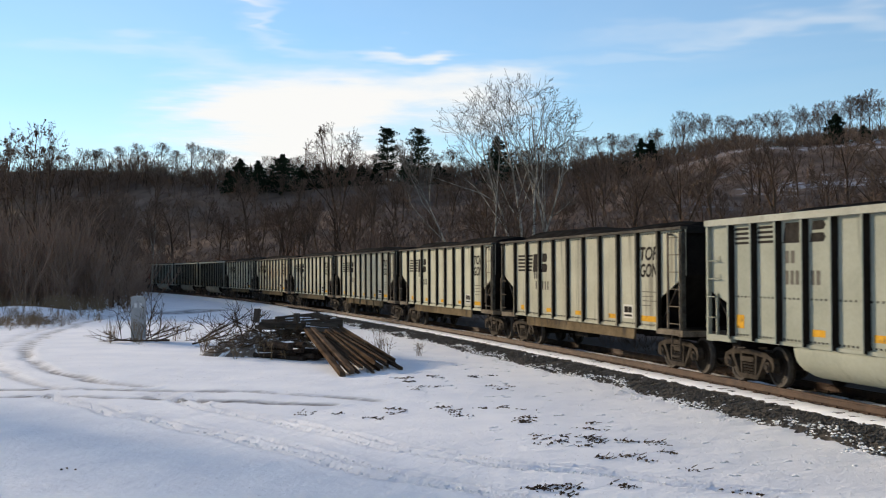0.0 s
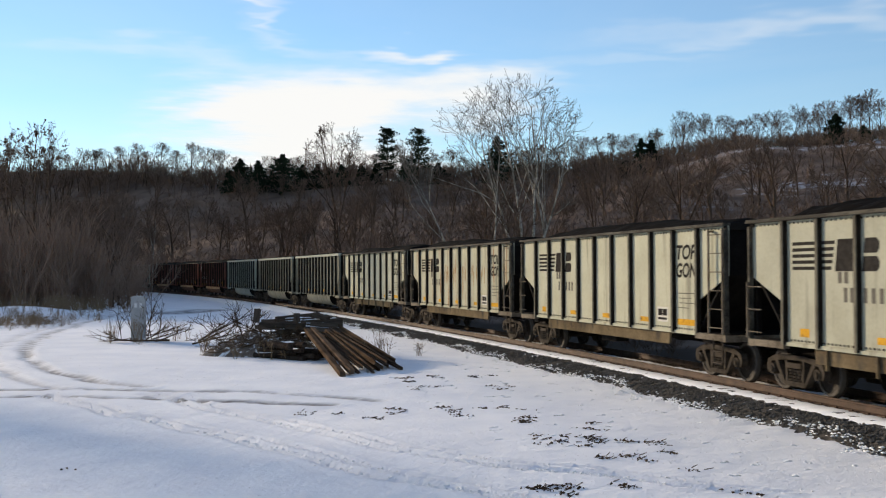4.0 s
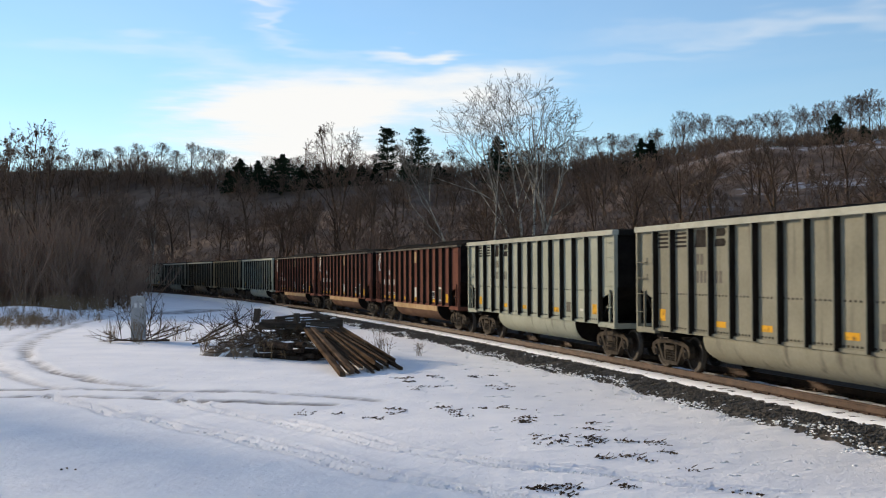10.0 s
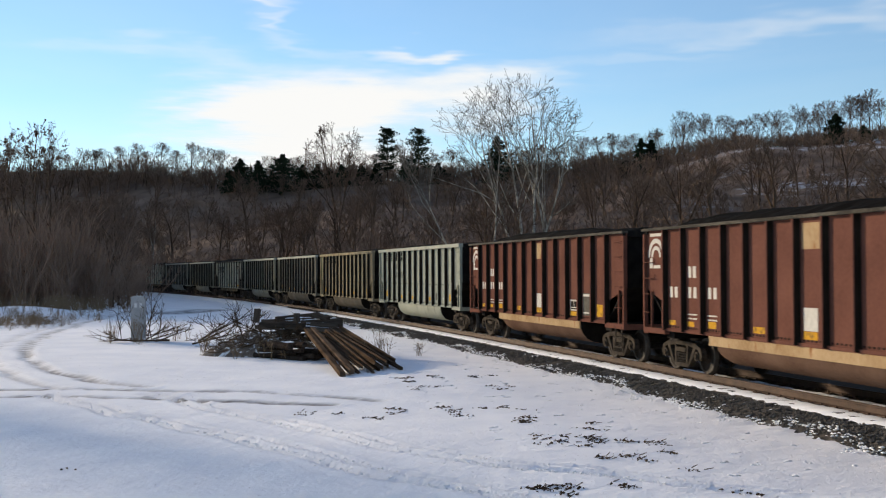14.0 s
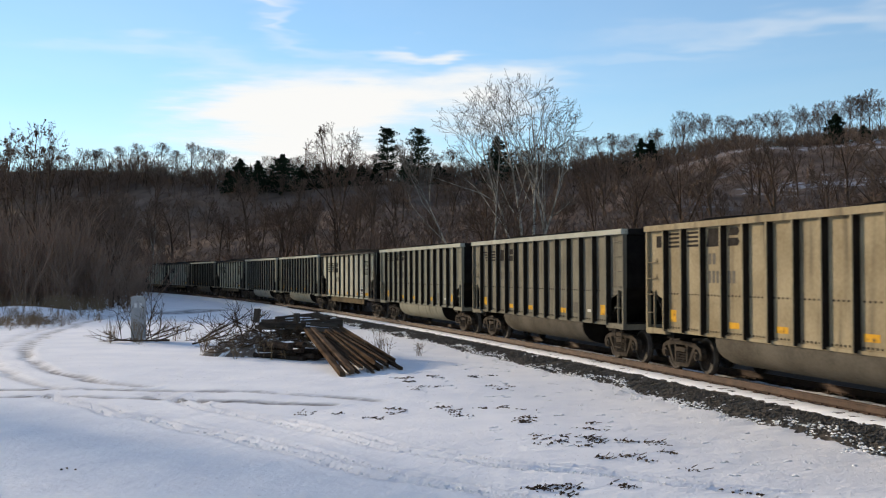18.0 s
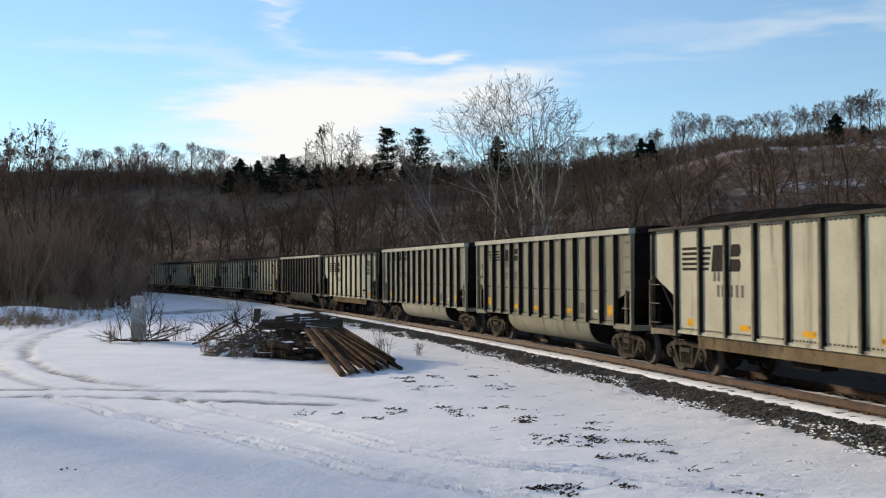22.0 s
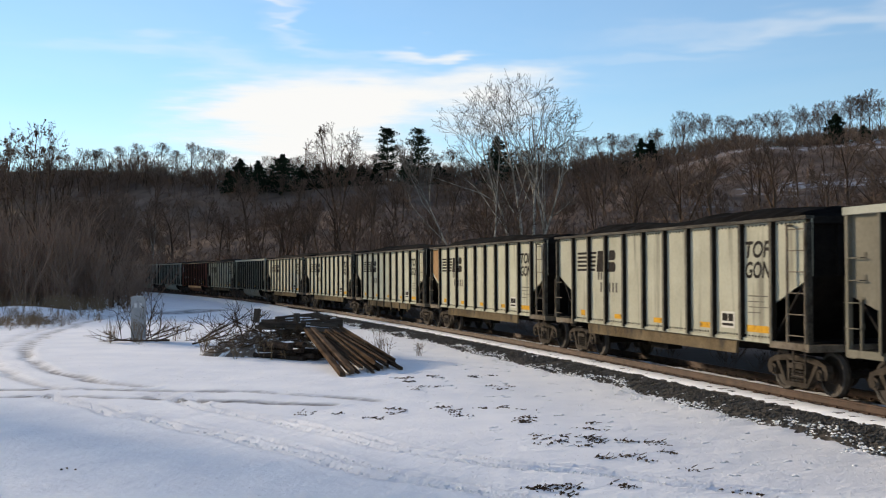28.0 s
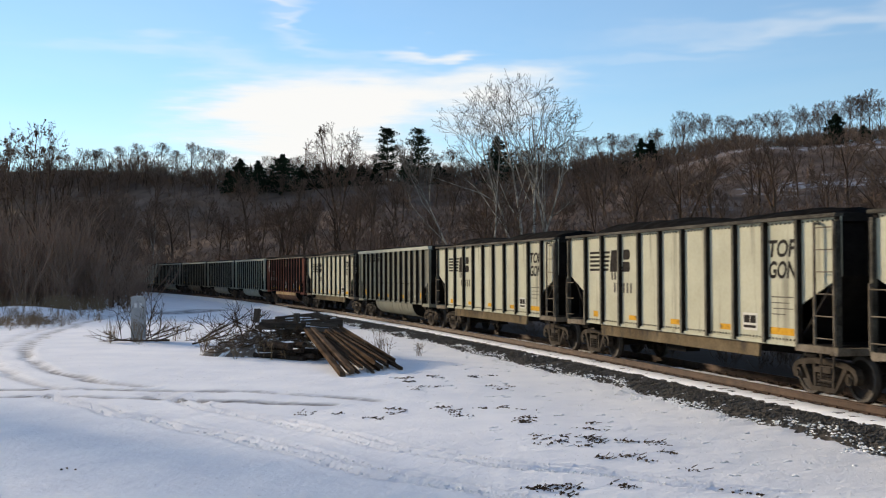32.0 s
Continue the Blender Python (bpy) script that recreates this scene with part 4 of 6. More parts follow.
def conifer(px, dist, top, width, layers, seed, sparse=0.0):
    """A conifer whose tip stands at the given line of sight; drooping whorls of needle fans."""
    r_ = random.Random(seed)
    x, y, z = at_column(px, dist)
    height = (481 - top) / 2006 * dist + 2.6 - z
    w = width / 2006 * dist / 2 * (1.15 if sparse else 1.35)
    t = thing("conifer", "dark green conifer on the ridge line" if not sparse else "tall dark pine with layered boughs on the ridge line", "tree", "ridge conifers", at=Matrix.Translation((x, y, z - 0.3)))
    part("trunk", Shape().tube([(0, 0, 0), (0.05, 0, height * 0.5), (0, 0, height)], [height * 0.016, height * 0.01, 0.03], 6), MAT["bark"], t)
    sh = Shape()
    low = height * (0.3 if sparse else 0.12)
    for k in range(layers if sparse else 0):
        f = k / (layers - 1)
        hz = low + (height * 0.96 - low) * f + r_.uniform(-0.5, 0.5)
        for j in range(6):
            a = 6.283 * (j + r_.random()) / 6
            rr = w * (1.05 - 0.62 * f ** 1.5) * r_.choice((0.45, 0.7, 0.9, 1.1, 1.2)) * (0.8 + 0.3 * math.sin(a * 2 + seed))
            tip = Vector((math.cos(a) * rr, math.sin(a) * rr, hz + r_.uniform(-0.05, 0.35) * rr))
            sh.tube([(0, 0, hz), tip], [0.09, 0.04], 3, False)
            for c in range(5):
                q0 = Vector((0, 0, hz)).lerp(tip, 0.35 + 0.17 * c)
                for b in range(9):
                    q = q0 + Vector((r_.gauss(0, 0.42), r_.gauss(0, 0.42), r_.gauss(0, 0.34)))
                    e = Vector((r_.gauss(0, 1), r_.gauss(0, 1), r_.gauss(0, .5))).normalized() * r_.uniform(0.3, 0.62)
                    g = Vector((r_.gauss(0, 1), r_.gauss(0, 1), r_.gauss(0, .8))).normalized() * r_.uniform(0.2, 0.42)
                    sh.add([tuple(q - e), tuple(q + g), tuple(q + e)], [(0, 1, 2)])
    for k in range(0 if sparse else layers):
        f = k / (layers - 1)
        hz = low + (height * 0.97 - low) * f + r_.uniform(-0.25, 0.25) * (f < 0.9)
        reach = w * min(1.0, (1 - f) ** (0.6 if not sparse else 0.45) * 1.1) * r_.uniform(0.75, 1.1) + 0.15
        if sparse and 0.3 < f < 0.9 and r_.random() < 0.2:
            reach *= 0.5
        n = 7 if not sparse else 6
        for j in range(n):
            a = 6.283 * (j + r_.random() * 0.8) / n
            rr = reach * r_.uniform(0.45, 1.15) * (1 + 0.25 * math.sin(a + seed))
            dz = -0.18 * rr if not sparse else 0.08 * rr
            for c in range(8):
                u = (c + 0.6) / 8 * rr
                q = Vector((math.cos(a) * u, math.sin(a) * u, hz + dz * (u / rr) + r_.gauss(0, 0.08)))
                for b in range(3):
                    e = Vector((r_.gauss(0, 1), r_.gauss(0, 1), r_.gauss(0, .5))).normalized() * r_.uniform(0.5, 0.95) * (0.6 + 0.04 * height)
                    g = Vector((r_.gauss(0, 1), r_.gauss(0, 1), r_.gauss(0, .7))).normalized() * r_.uniform(0.3, 0.6)
                    sh.add([tuple(q - e), tuple(q + g), tuple(q + e)], [(0, 1, 2)])
    part("crown", sh, MAT["needle"], t, "dark green needles")
    return t


for k, (px_, top_, w_, l_, sp) in enumerate((
        (426, 280, 66, 12, 0), (457, 283, 52, 12, 0), (500, 271, 84, 13, 0), (536, 290, 44, 10, 0), (562, 289, 34, 10, 0), (582, 296, 30, 9, 0), (605, 290, 32, 10, 0), (640, 292, 36, 10, 0), (664, 296, 30, 9, 0), (408, 300, 30, 9, 0),
        (686, 224, 66, 10, 1), (741, 227, 58, 9, 1), (720, 285, 40, 10, 0), (776, 288, 36, 10, 0), (880, 240, 64, 13, 0), (1136, 246, 34, 12, 0), (1154, 248, 36, 12, 0), (1110, 285, 32, 10, 0), (1482, 203, 46, 12, 0), (1530, 225, 30, 10, 0))):
    conifer(px_, ridge_dist(px_) - 30, top_, w_, l_, 70 + k, sp)

# ---- coal cars ----
MESHES = {}


def shared(key, build):
    if key not in MESHES:
        MESHES[key] = build()
    return MESHES[key]


def steel_wheel(sh_axle=0.08):
    """Two wheels on an axle, turned about the y axis; rim faces take the second material."""
    prof = [(0.0, 0.84), (0.10, 0.84), (0.12, 0.80), (0.17, 0.80), (0.20, 0.77), (0.36, 0.775), (0.39, 0.80), (0.45, 0.805), (0.457, 0.79), (0.46, 0.70), (0.485, 0.69), (0.485, 0.665), (0.40, 0.66), (0.36, 0.72), (0.20, 0.72), (0.15, 0.66), (0.09, 0.64), (0.085, 0.0)]
    n = 16
    v, f, mi = [], [], []
    for side in (1, -1):
        base = len(v)
        for r, y in prof:
            for k in range(n):
                a = 6.28318 * k / n
                v.append((r * math.cos(a), y * side, r * math.sin(a)))
        for i in range(len(prof) - 1):
            for k in range(n):
                k2 = (k + 1) % n
                f.append((base + i * n + k, base + i * n + k2, base + (i + 1) * n + k2, base + (i + 1) * n + k))
                mi.append(1 if i in (6, 7, 8) else 0)
        for k in range(3):
            a = 2.0944 * k
            cx, cz = 0.06 * math.cos(a), 0.06 * math.sin(a)
            b0 = len(v)
            for dx in (-0.015, 0.015):
                for dy in (0.835, 0.865):
                    for dz in (-0.015, 0.015):
                        v.append((cx + dx, dy * side, cz + dz))
            for q in [(0, 1, 3, 2), (4, 6, 7, 5), (0, 4, 5, 1), (2, 3, 7, 6), (0, 2, 6, 4), (1, 5, 7, 3)]:
                f.append(tuple(b0 + j for j in q))
                mi.append(1)
    me = bpy.data.meshes.new("wheelset")
    me.from_pydata(v, [], f)
    bm = bmesh.new()
    bm.from_mesh(me)
    bmesh.ops.recalc_face_normals(bm, faces=bm.faces)
    bm.to_mesh(me)
    bm.free()
    me.materials.append(MAT["wheel"])
    me.materials.append(MAT["tread"])
    me.polygons.foreach_set("material_index", mi)
    return me


def side_frame():
    """Cast side frame: arched top, slanting tension members, spring nest and bearing caps."""
    sh = Shape()
    y0, y1 = -0.075, 0.075
    sh.prism([(-1.10, 0.36), (-1.15, 0.50), (-1.08, 0.66), (-0.80, 0.76), (-0.35, 0.80), (0.35, 0.80), (0.80, 0.76), (1.08, 0.66), (1.15, 0.50), (1.10, 0.36), (1.03, 0.36), (1.03, 0.52), (0.92, 0.62), (0.36, 0.69), (-0.36, 0.69), (-0.92, 0.62), (-1.03, 0.52), (-1.03, 0.36)], "y", y0, y1)
    sh.prism([(-0.42, 0.14), (0.42, 0.14), (0.38, 0.24), (-0.38, 0.24)], "y", y0, y1)
    for s in (-1, 1):
        sh.prism([(s * 0.34, 0.15), (s * 0.44, 0.17), (s * 0.80, 0.62), (s * 0.68, 0.66)], "y", y0, y1)
        sh.prism([(s * 0.28, 0.22), (s * 0.35, 0.22), (s * 0.38, 0.70), (s * 0.30, 0.70)], "y", y0, y1)
        for r, d in ((0.12, 0.10), (0.065, 0.135)):
            n = 12
            sh.prism([(s * 0.89 + r * math.cos(6.283 * k / n), 0.457 + r * math.sin(6.283 * k / n)) for k in range(n)], "y", -d, d)
    for cx in (-0.17, 0.0, 0.17):
        for k in range(4):
            n = 8
            sh.prism([(cx + 0.075 * math.cos(6.283 * j / n), -0.02 + 0.07 * math.sin(6.283 * j / n)) for j in range(n)], "z", 0.255 + k * 0.065, 0.295 + k * 0.065)
    sh.box(-0.29, 0.29, -0.10, 0.10, 0.52, 0.63)
    return sh.mesh("side_frame", MAT["truck"])


def truck(car, cx):
    bol = part("truck", shared("bolster", lambda: Shape().box(-0.2, 0.2, -0.85, 0.85, 0.50, 0.70).box(-0.16, 0.16, -0.3, 0.3, 0.70, 0.86).box(-0.75, -0.62, -0.8, 0.8, 0.36, 0.50).box(0.62, 0.75, -0.8, 0.8, 0.36, 0.50).mesh("truck", MAT["truck"])), None, car, "rusty cast steel wheel truck")
    bol.location = (cx, 0, 0)
    for sy in (-1, 1):
        sf = part("side_frame", shared("side_frame", side_frame), None, bol)
        sf.location = (0, sy * 0.99, 0)
    for dx in (-0.89, 0.89):
        ws = part("wheelset", shared("wheelset", steel_wheel), None, bol)
        ws.matrix_parent_inverse = Matrix.Translation((dx, 0, 0.457))
        WHEELSETS.append(ws)


WHEELSETS = []
SPEC = {
    # half length, top, foot of the side, ribs, corner cut at the end and at the first rib
    "tub": dict(X=7.35, top=3.78, foot=1.08, first=1.14, ribs=13, cut=(2.12, 1.78)),
    "red": dict(X=7.55, top=3.72, foot=1.10, first=1.29, ribs=13, cut=(2.12, 1.72)),
    "gon": dict(X=7.345, top=3.70, foot=1.08, first=1.45, ribs=10, cut=(2.48, 1.88)),
}
PLATE = 1.41


def rib_places(sp):
    a, b = -sp["X"] + sp["first"], sp["X"] - sp["first"]
    return [a + (b - a) * k / (sp["ribs"] - 1) for k in range(sp["ribs"])]


def side_plate(sp, sy, mat):
    X, t, f, r, (c0, c1) = sp["X"], sp["top"] - 0.06, sp["foot"], sp["first"], sp["cut"]
    out = [(-X, t), (X, t), (X, c0), (X - r, c1), (X - r, f), (-X + r, f), (-X + r, c1), (-X, c0)]
    sh = Shape().prism(out, "y", sy * (PLATE - 0.025), sy * PLATE)
    # lap seam along the side and along the foot
    return sh.mesh("side_wall", mat)


def rib(sp, sy, mat, kind):
    """Hat-shaped rib on a flat strip; flanks and strip painted dark for shade."""
    d, w, foot = (0.10, 0.105, 0.085) if kind == "gon" else (0.135, 0.082, 0.095)
    a, b = sy * (PLATE - 0.01), sy * (PLATE + d)
    z0, z1 = sp["foot"] - 0.03, sp["top"] - 0.07
    sh = Shape()
    c = [(-w / 2 - 0.02, a), (w / 2 + 0.02, a), (w / 2, b - sy * 0.012), (w / 2 - 0.012, b), (-w / 2 + 0.012, b), (-w / 2, b - sy * 0.012)]
    sh.prism(c, "z", z0, z1)
    hat = len(sh.f)
    y0, y1 = sorted((a, sy * (PLATE + 0.006)))
    sh.box(-foot, foot, y0, y1, sp["foot"] + 0.03, z1 - 0.02)
    me = sh.mesh("rib", mat)
    me.materials.append(MAT["shade_soot"])
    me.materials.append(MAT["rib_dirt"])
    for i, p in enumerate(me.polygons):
        # flanks and base strip carry the rib's shade in their colour
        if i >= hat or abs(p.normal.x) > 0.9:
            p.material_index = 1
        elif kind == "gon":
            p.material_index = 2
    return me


def top_chord(sp, sy, mat):
    X, t = sp["X"], sp["top"]
    h = 0.075 if t < 3.75 else 0.15
    sh = Shape().prism([(sy * (PLATE - 0.06), t - h), (sy * (HALF_W - 0.005), t - h), (sy * HALF_W, t - h + 0.01), (sy * HALF_W, t - 0.012), (sy * (HALF_W - 0.012), t), (sy * (PLATE - 0.06), t)], "x", -X, X)
    return sh.mesh("top_chord", mat)


def end_wall(sp, mat):
    X, t, f, (c0, c1) = sp["X"], sp["top"], sp["foot"], sp["cut"]
    return Shape().prism([(X - 0.22, t - 0.02), (X - 0.17, t - 0.02), (X - 0.17, c0), (X - sp["first"] - 0.1, f), (X - sp["first"] - 0.16, f), (X - 0.22, c0 + 0.03)], "y", -PLATE + 0.03, PLATE - 0.03).mesh("end_wall", mat)


def end_bits(car, sp, kind, mat, m):
    """Top beam, three stakes and two braces of one end."""
    X, t, (c0, c1) = sp["X"], sp["top"], sp["cut"]
    part("end_beam", shared((kind, "ebeam"), lambda: Shape().box(X - 0.17, X - 0.02, -PLATE - 0.03, PLATE + 0.03, t - 0.16, t - 0.01).mesh("end_beam", mat)), None, car).matrix_local = m
    for y in (-0.7, 0.0, 0.7):
        part("end_stake", shared((kind, "estake"), lambda: Shape().box(X - 0.17, X - 0.10, -0.05, 0.05, c0, t - 0.16).mesh("end_stake", mat)), None, car).matrix_local = m @ Matrix.Translation((0, y, 0))
    for y in (-0.55, 0.55):
        part("end_brace", shared((kind, "ebrace"), lambda: Shape().box(X - 0.19, X - 0.12, -0.05, 0.05, 1.08, c0).mesh("end_brace", mat)), None, car).matrix_local = m @ Matrix.Translation((0, y, 0))


def end_sill(sp, mat):
    X = sp["X"]
    sh = Shape().box(X - sp["first"] - 0.05, X, -1.50, -1.36, 0.96, 1.10).box(X - sp["first"] - 0.05, X, 1.36, 1.50, 0.96, 1.10).box(X - 0.28, X - 0.02, -1.49, 1.49, 0.94, 1.08)
    return sh.mesh("end_sill", mat)


def corner_post(sp, mat):
    X = sp["X"]
    return Shape().box(X - 0.09, X + 0.004, -1.50, -PLATE + 0.005, 1.10, sp["top"] - 0.14).mesh("corner_post", mat)


def ladder(sp, mat, x0, x1, z0, z1, rungs, stiles):
    sh = Shape()
    y = -PLATE - 0.13
    for x in stiles:
        sh.box(x - 0.02, x + 0.02, y - 0.02, y + 0.025, z0, z1)
        sh.box(x - 0.02, x + 0.02, y, -PLATE, z1 - 0.05, z1)
    for k in range(rungs):
        z = z0 + 0.14 + (z1 - z0 - 0.25) * k / max(rungs - 1, 1)
        sh.tube([(x0, y, z), (x1, y, z)], 0.013, 5)
    return sh.mesh("ladder", mat)


def grab_iron(mat, w=0.45):
    """One bent bar with its bracket, about its own middle."""
    y = -PLATE - 0.10
    sh = Shape().tube([(-w / 2, -PLATE, 0), (-w / 2, y, 0), (w / 2, y, 0), (w / 2, -PLATE, 0)], 0.013, 5)
    sh.box(w / 2 - 0.035, w / 2 + 0.035, -PLATE - 0.012, -PLATE, -0.01, 0.11)
    return sh.mesh("grab_iron", mat)


def stirrup(sp, mat):
    X = sp["X"]
    sh = Shape()
    for x in (X - 0.16, X - 0.60):
        sh.box(x - 0.02, x + 0.02, -1.50, -1.47, 0.42, 1.02)
    for z in (0.43, 0.70):
        sh.box(X - 0.62, X - 0.14, -1.51, -1.46, z, z + 0.03)
    return sh.mesh("sill_step", mat)


def tub(x0, x1, mat, z_top=1.06, band=None):
    pts = [(1.42, z_top), (1.42, 0.92), (1.405, 0.82), (1.365, 0.70), (1.30, 0.60), (1.20, 0.51), (1.07, 0.435), (0.90, 0.38), (0.72, 0.35)]
    out = [(-a, b) for a, b in pts] + [(a, b) for a, b in reversed(pts)]
    sh = Shape()
    n = len(out)
    rings = []
    for x, k in ((x0, 0.72), (x0 + 0.28, 0.93), (x0 + 0.55, 1.0), (x1 - 0.12, 1.0), (x1, 0.97)):
        rings.append([(x, y * (0.5 + 0.5 * k), z_top - (z_top - z) * k) for y, z in out])
    for r in rings:
        sh.v.extend(r)
    for i in range(len(rings) - 1):
        for k in range(n - 1):
            sh.f.append((i * n + k, i * n + k + 1, (i + 1) * n + k + 1, (i + 1) * n + k))
        sh.f.append((i * n + n - 1, i * n, (i + 1) * n, (i + 1) * n + n - 1))
    k = len(sh.v)
    sh.v.extend(rings[0])
    sh.f.append(tuple(range(k, k + n)))
    return sh.mesh("tub", mat, True)


def tub_end(x1, mat):
    pts = [(1.40, 1.06), (1.38, 0.86), (1.31, 0.66), (1.18, 0.50), (0.98, 0.41), (0.72, 0.36)]
    out = [(-a, b) for a, b in pts] + [(a, b) for a, b in reversed(pts)]
    # this end face is coloured black to stand for its shade
    return Shape().prism(out, "x", x1 + 0.002, x1 + 0.05).mesh("tub_end", mat)


def side_beam(x0, x1, mat, legs):
    sh = Shape()
    for sy in (-1, 1):
        sh.prism([(x0, 1.05), (x1, 1.05), (x1 - 0.05, 0.72), (x0 + 0.05, 0.72)], "y", sy * 1.30, sy * 1.36)
        for k in range(legs):
            x = x0 + 0.5 + (x1 - x0 - 0.8) * k / max(legs - 1, 1)
            sh.box(x - 0.03, x + 0.03, sy * 1.36, sy * 1.42, 0.62, 1.06)
    sh.box(x0 + 0.1, x1 - 0.1, -1.30, 1.30, 0.98, 1.05)
    return sh.mesh("side_beam", mat)


def underframe(sp, mat):
    X = sp["X"]
    sh = Shape().box(-X + 0.1, X - 0.1, -0.20, 0.20, 0.72, 1.06).box(-X + 0.4, X - 0.4, -1.38, 1.38, 1.065, 1.11)
    sh.box(-1.3, -0.2, -0.95, -0.55, 0.52, 0.86).box(0.8, 1.25, 0.5, 1.0, 0.6, 0.95)
    for s in (-1, 1):
        sh.box(s * 6.17 - 0.2, s * 6.17 + 0.2, -1.35, 1.35, 0.86, 1.06)
        sh.box(s * (X + 0.25) - 0.5, s * (X + 0.25) + 0.3, -0.11, 0.11, 0.76, 0.98)
        sh.box(s * (X + 0.62) - 0.12, s * (X + 0.62) + 0.115, -0.16, 0.16, 0.72, 1.0)
    return sh.mesh("underframe", mat)


def coal_heap(sp, seed, rise):
    r_ = random.Random(seed)
    sh = Shape()
    nx_, ny_ = 44, 11
    peaks = [(r_.uniform(-6, 6), r_.uniform(0.5, 1.0), r_.uniform(1.5, 3.0)) for _ in range(5)]
    for i in range(nx_ + 1):
        for j in range(ny_ + 1):
            u, v = i / nx_ * 2 - 1, j / ny_ * 2 - 1
            x, y = u * (sp["X"] - 0.24), v * (PLATE - 0.03)
            e = min(1, (1 - abs(u)) * 8) * (1 - abs(v) ** 2.6)
            h = sum(a * math.exp(-((x - c) / w) ** 2) for c, a, w in peaks)
            z = sp["top"] - 0.20 + e * (rise + 0.16) * (0.74 + 0.26 * min(h, 1.3)) + r_.uniform(-0.035, 0.035)
            sh.v.append((x, y, z))
    m = ny_ + 1
    for i in range(nx_):
        for j in range(ny_):
            a = i * m + j
            sh.f.append((a, a + 1, a + m + 1, a + m))
    return sh.mesh("coal_load", MAT["coal"])


def sign(car, name, shape, mat, label=""):
    return part(name, shape, mat, car, label)


def plate_rect(x0, x1, z0, z1, lift=0.004):
    return Shape().box(x0, x1, -PLATE - lift, -PLATE + 0.001, z0, z1)


def lettering(word, x0, x1, z0, z1):
    """A word in the built-in letters, fitted to a rectangle of the near side."""
    cu = bpy.data.curves.new("lettering", "FONT")
    cu.body, cu.offset, cu.shear = word, 0.028, 0.18
    ob = bpy.data.objects.new("lettering", cu)
    me = bpy.data.meshes.new_from_object(ob)
    bpy.data.objects.remove(ob)
    co = np.empty(len(me.vertices) * 3, np.float32)
    me.vertices.foreach_get("co", co)
    co = co.reshape(-1, 3)
    lo, hi = co.min(0), co.max(0)
    q = np.empty_like(co)
    q[:, 0] = x0 + (co[:, 0] - lo[0]) / (hi[0] - lo[0]) * (x1 - x0)
    q[:, 2] = z0 + (co[:, 1] - lo[1]) / (hi[1] - lo[1]) * (z1 - z0)
    q[:, 1] = -PLATE - 0.005
    me.vertices.foreach_set("co", q.ravel())
    me.materials.clear()
    me.materials.append(MAT["ink"])
    me.update()
    return me


def stripe(car, key, x0, x1, z0, z1, slant=0.0):
    part("emblem_stripe", shared(("stripe", key, round(x0, 3), round(z0, 3)), lambda: Shape().prism([(x0, z0), (x1, z0), (x1 + slant, z1), (x0 + slant, z1)], "y", -PLATE - 0.004, -PLATE + 0.001).mesh("emblem_stripe", MAT[key])), None, car)


def block(car, key, outline):
    part("emblem_block", shared(("block", key, outline), lambda: Shape().prism(outline, "y", -PLATE - 0.004, -PLATE + 0.001).mesh("emblem_block", MAT[key])), None, car, "plain black emblem shape")


def slanted_block(car, key, a, c, z0, z1):
    """One heavy slanted block."""
    block(car, key, ((a, z0), (c - 0.10, z0), (c, z1), (a + 0.10, z1)))


def stacked_blocks(car, key, a, c, z0, z1):
    """Two heavy blocks, one over the other."""
    m = (z0 + z1) / 2
    for z, w, x in ((z0, m - 0.03, a), (m + 0.03, z1, a + 0.06)):
        block(car, key, ((x, z), (c - 0.10, z), (c - 0.02, z + 0.08), (c - 0.02, w - 0.08), (c - 0.10, w), (x + 0.05, w)))


def emblem_gon(car, bays, key):
    """Railway emblem as plain shapes: five stripes over two bays, then heavy bars."""
    for k in range(5):
        z = 2.60 + k * 0.125
        stripe(car, key, bays[1][0] + 0.28, bays[1][1] - 0.07, z, z + 0.068)
        stripe(car, key, bays[2][0] + 0.07, bays[2][0] + 0.40 + 0.03 * k, z, z + 0.068)
    slanted_block(car, key, bays[2][0] + 0.52, bays[2][1] - 0.06, 2.57, 3.19)
    stacked_blocks(car, key, bays[3][0] + 0.09, bays[3][0] + 0.66, 2.57, 3.19)


def emblem_tub(car, bays, key, low=0.0, taper=0.0):
    for b in (1, 2):
        for k in range(4):
            d = taper * (3 - k)
            stripe(car, key, bays[b][0] + 0.13 + d * (b == 1), bays[b][1] - 0.13 - 0.6 * d * (b == 2), 3.18 - low + k * 0.105, 3.235 - low + k * 0.105)
    slanted_block(car, key, bays[3][0] + 0.14, bays[3][1] - 0.08, 3.16 - low, 3.58 - low)
    stacked_blocks(car, key, bays[4][0] + 0.14, bays[4][0] + 0.72, 3.16 - low, 3.58 - low)


def bars(car, name, mat, x0, n, z0, h, w=0.13, gap=0.07):
    """Stencilled characters as plain bars, one part each."""
    for k in range(n):
        part(name, shared((name, mat, h, w), lambda: Shape().box(0, w, -PLATE - 0.004, -PLATE + 0.001, 0, h).mesh(name, MAT[mat])), None, car).location = (x0 + k * (w + gap), 0, z0)


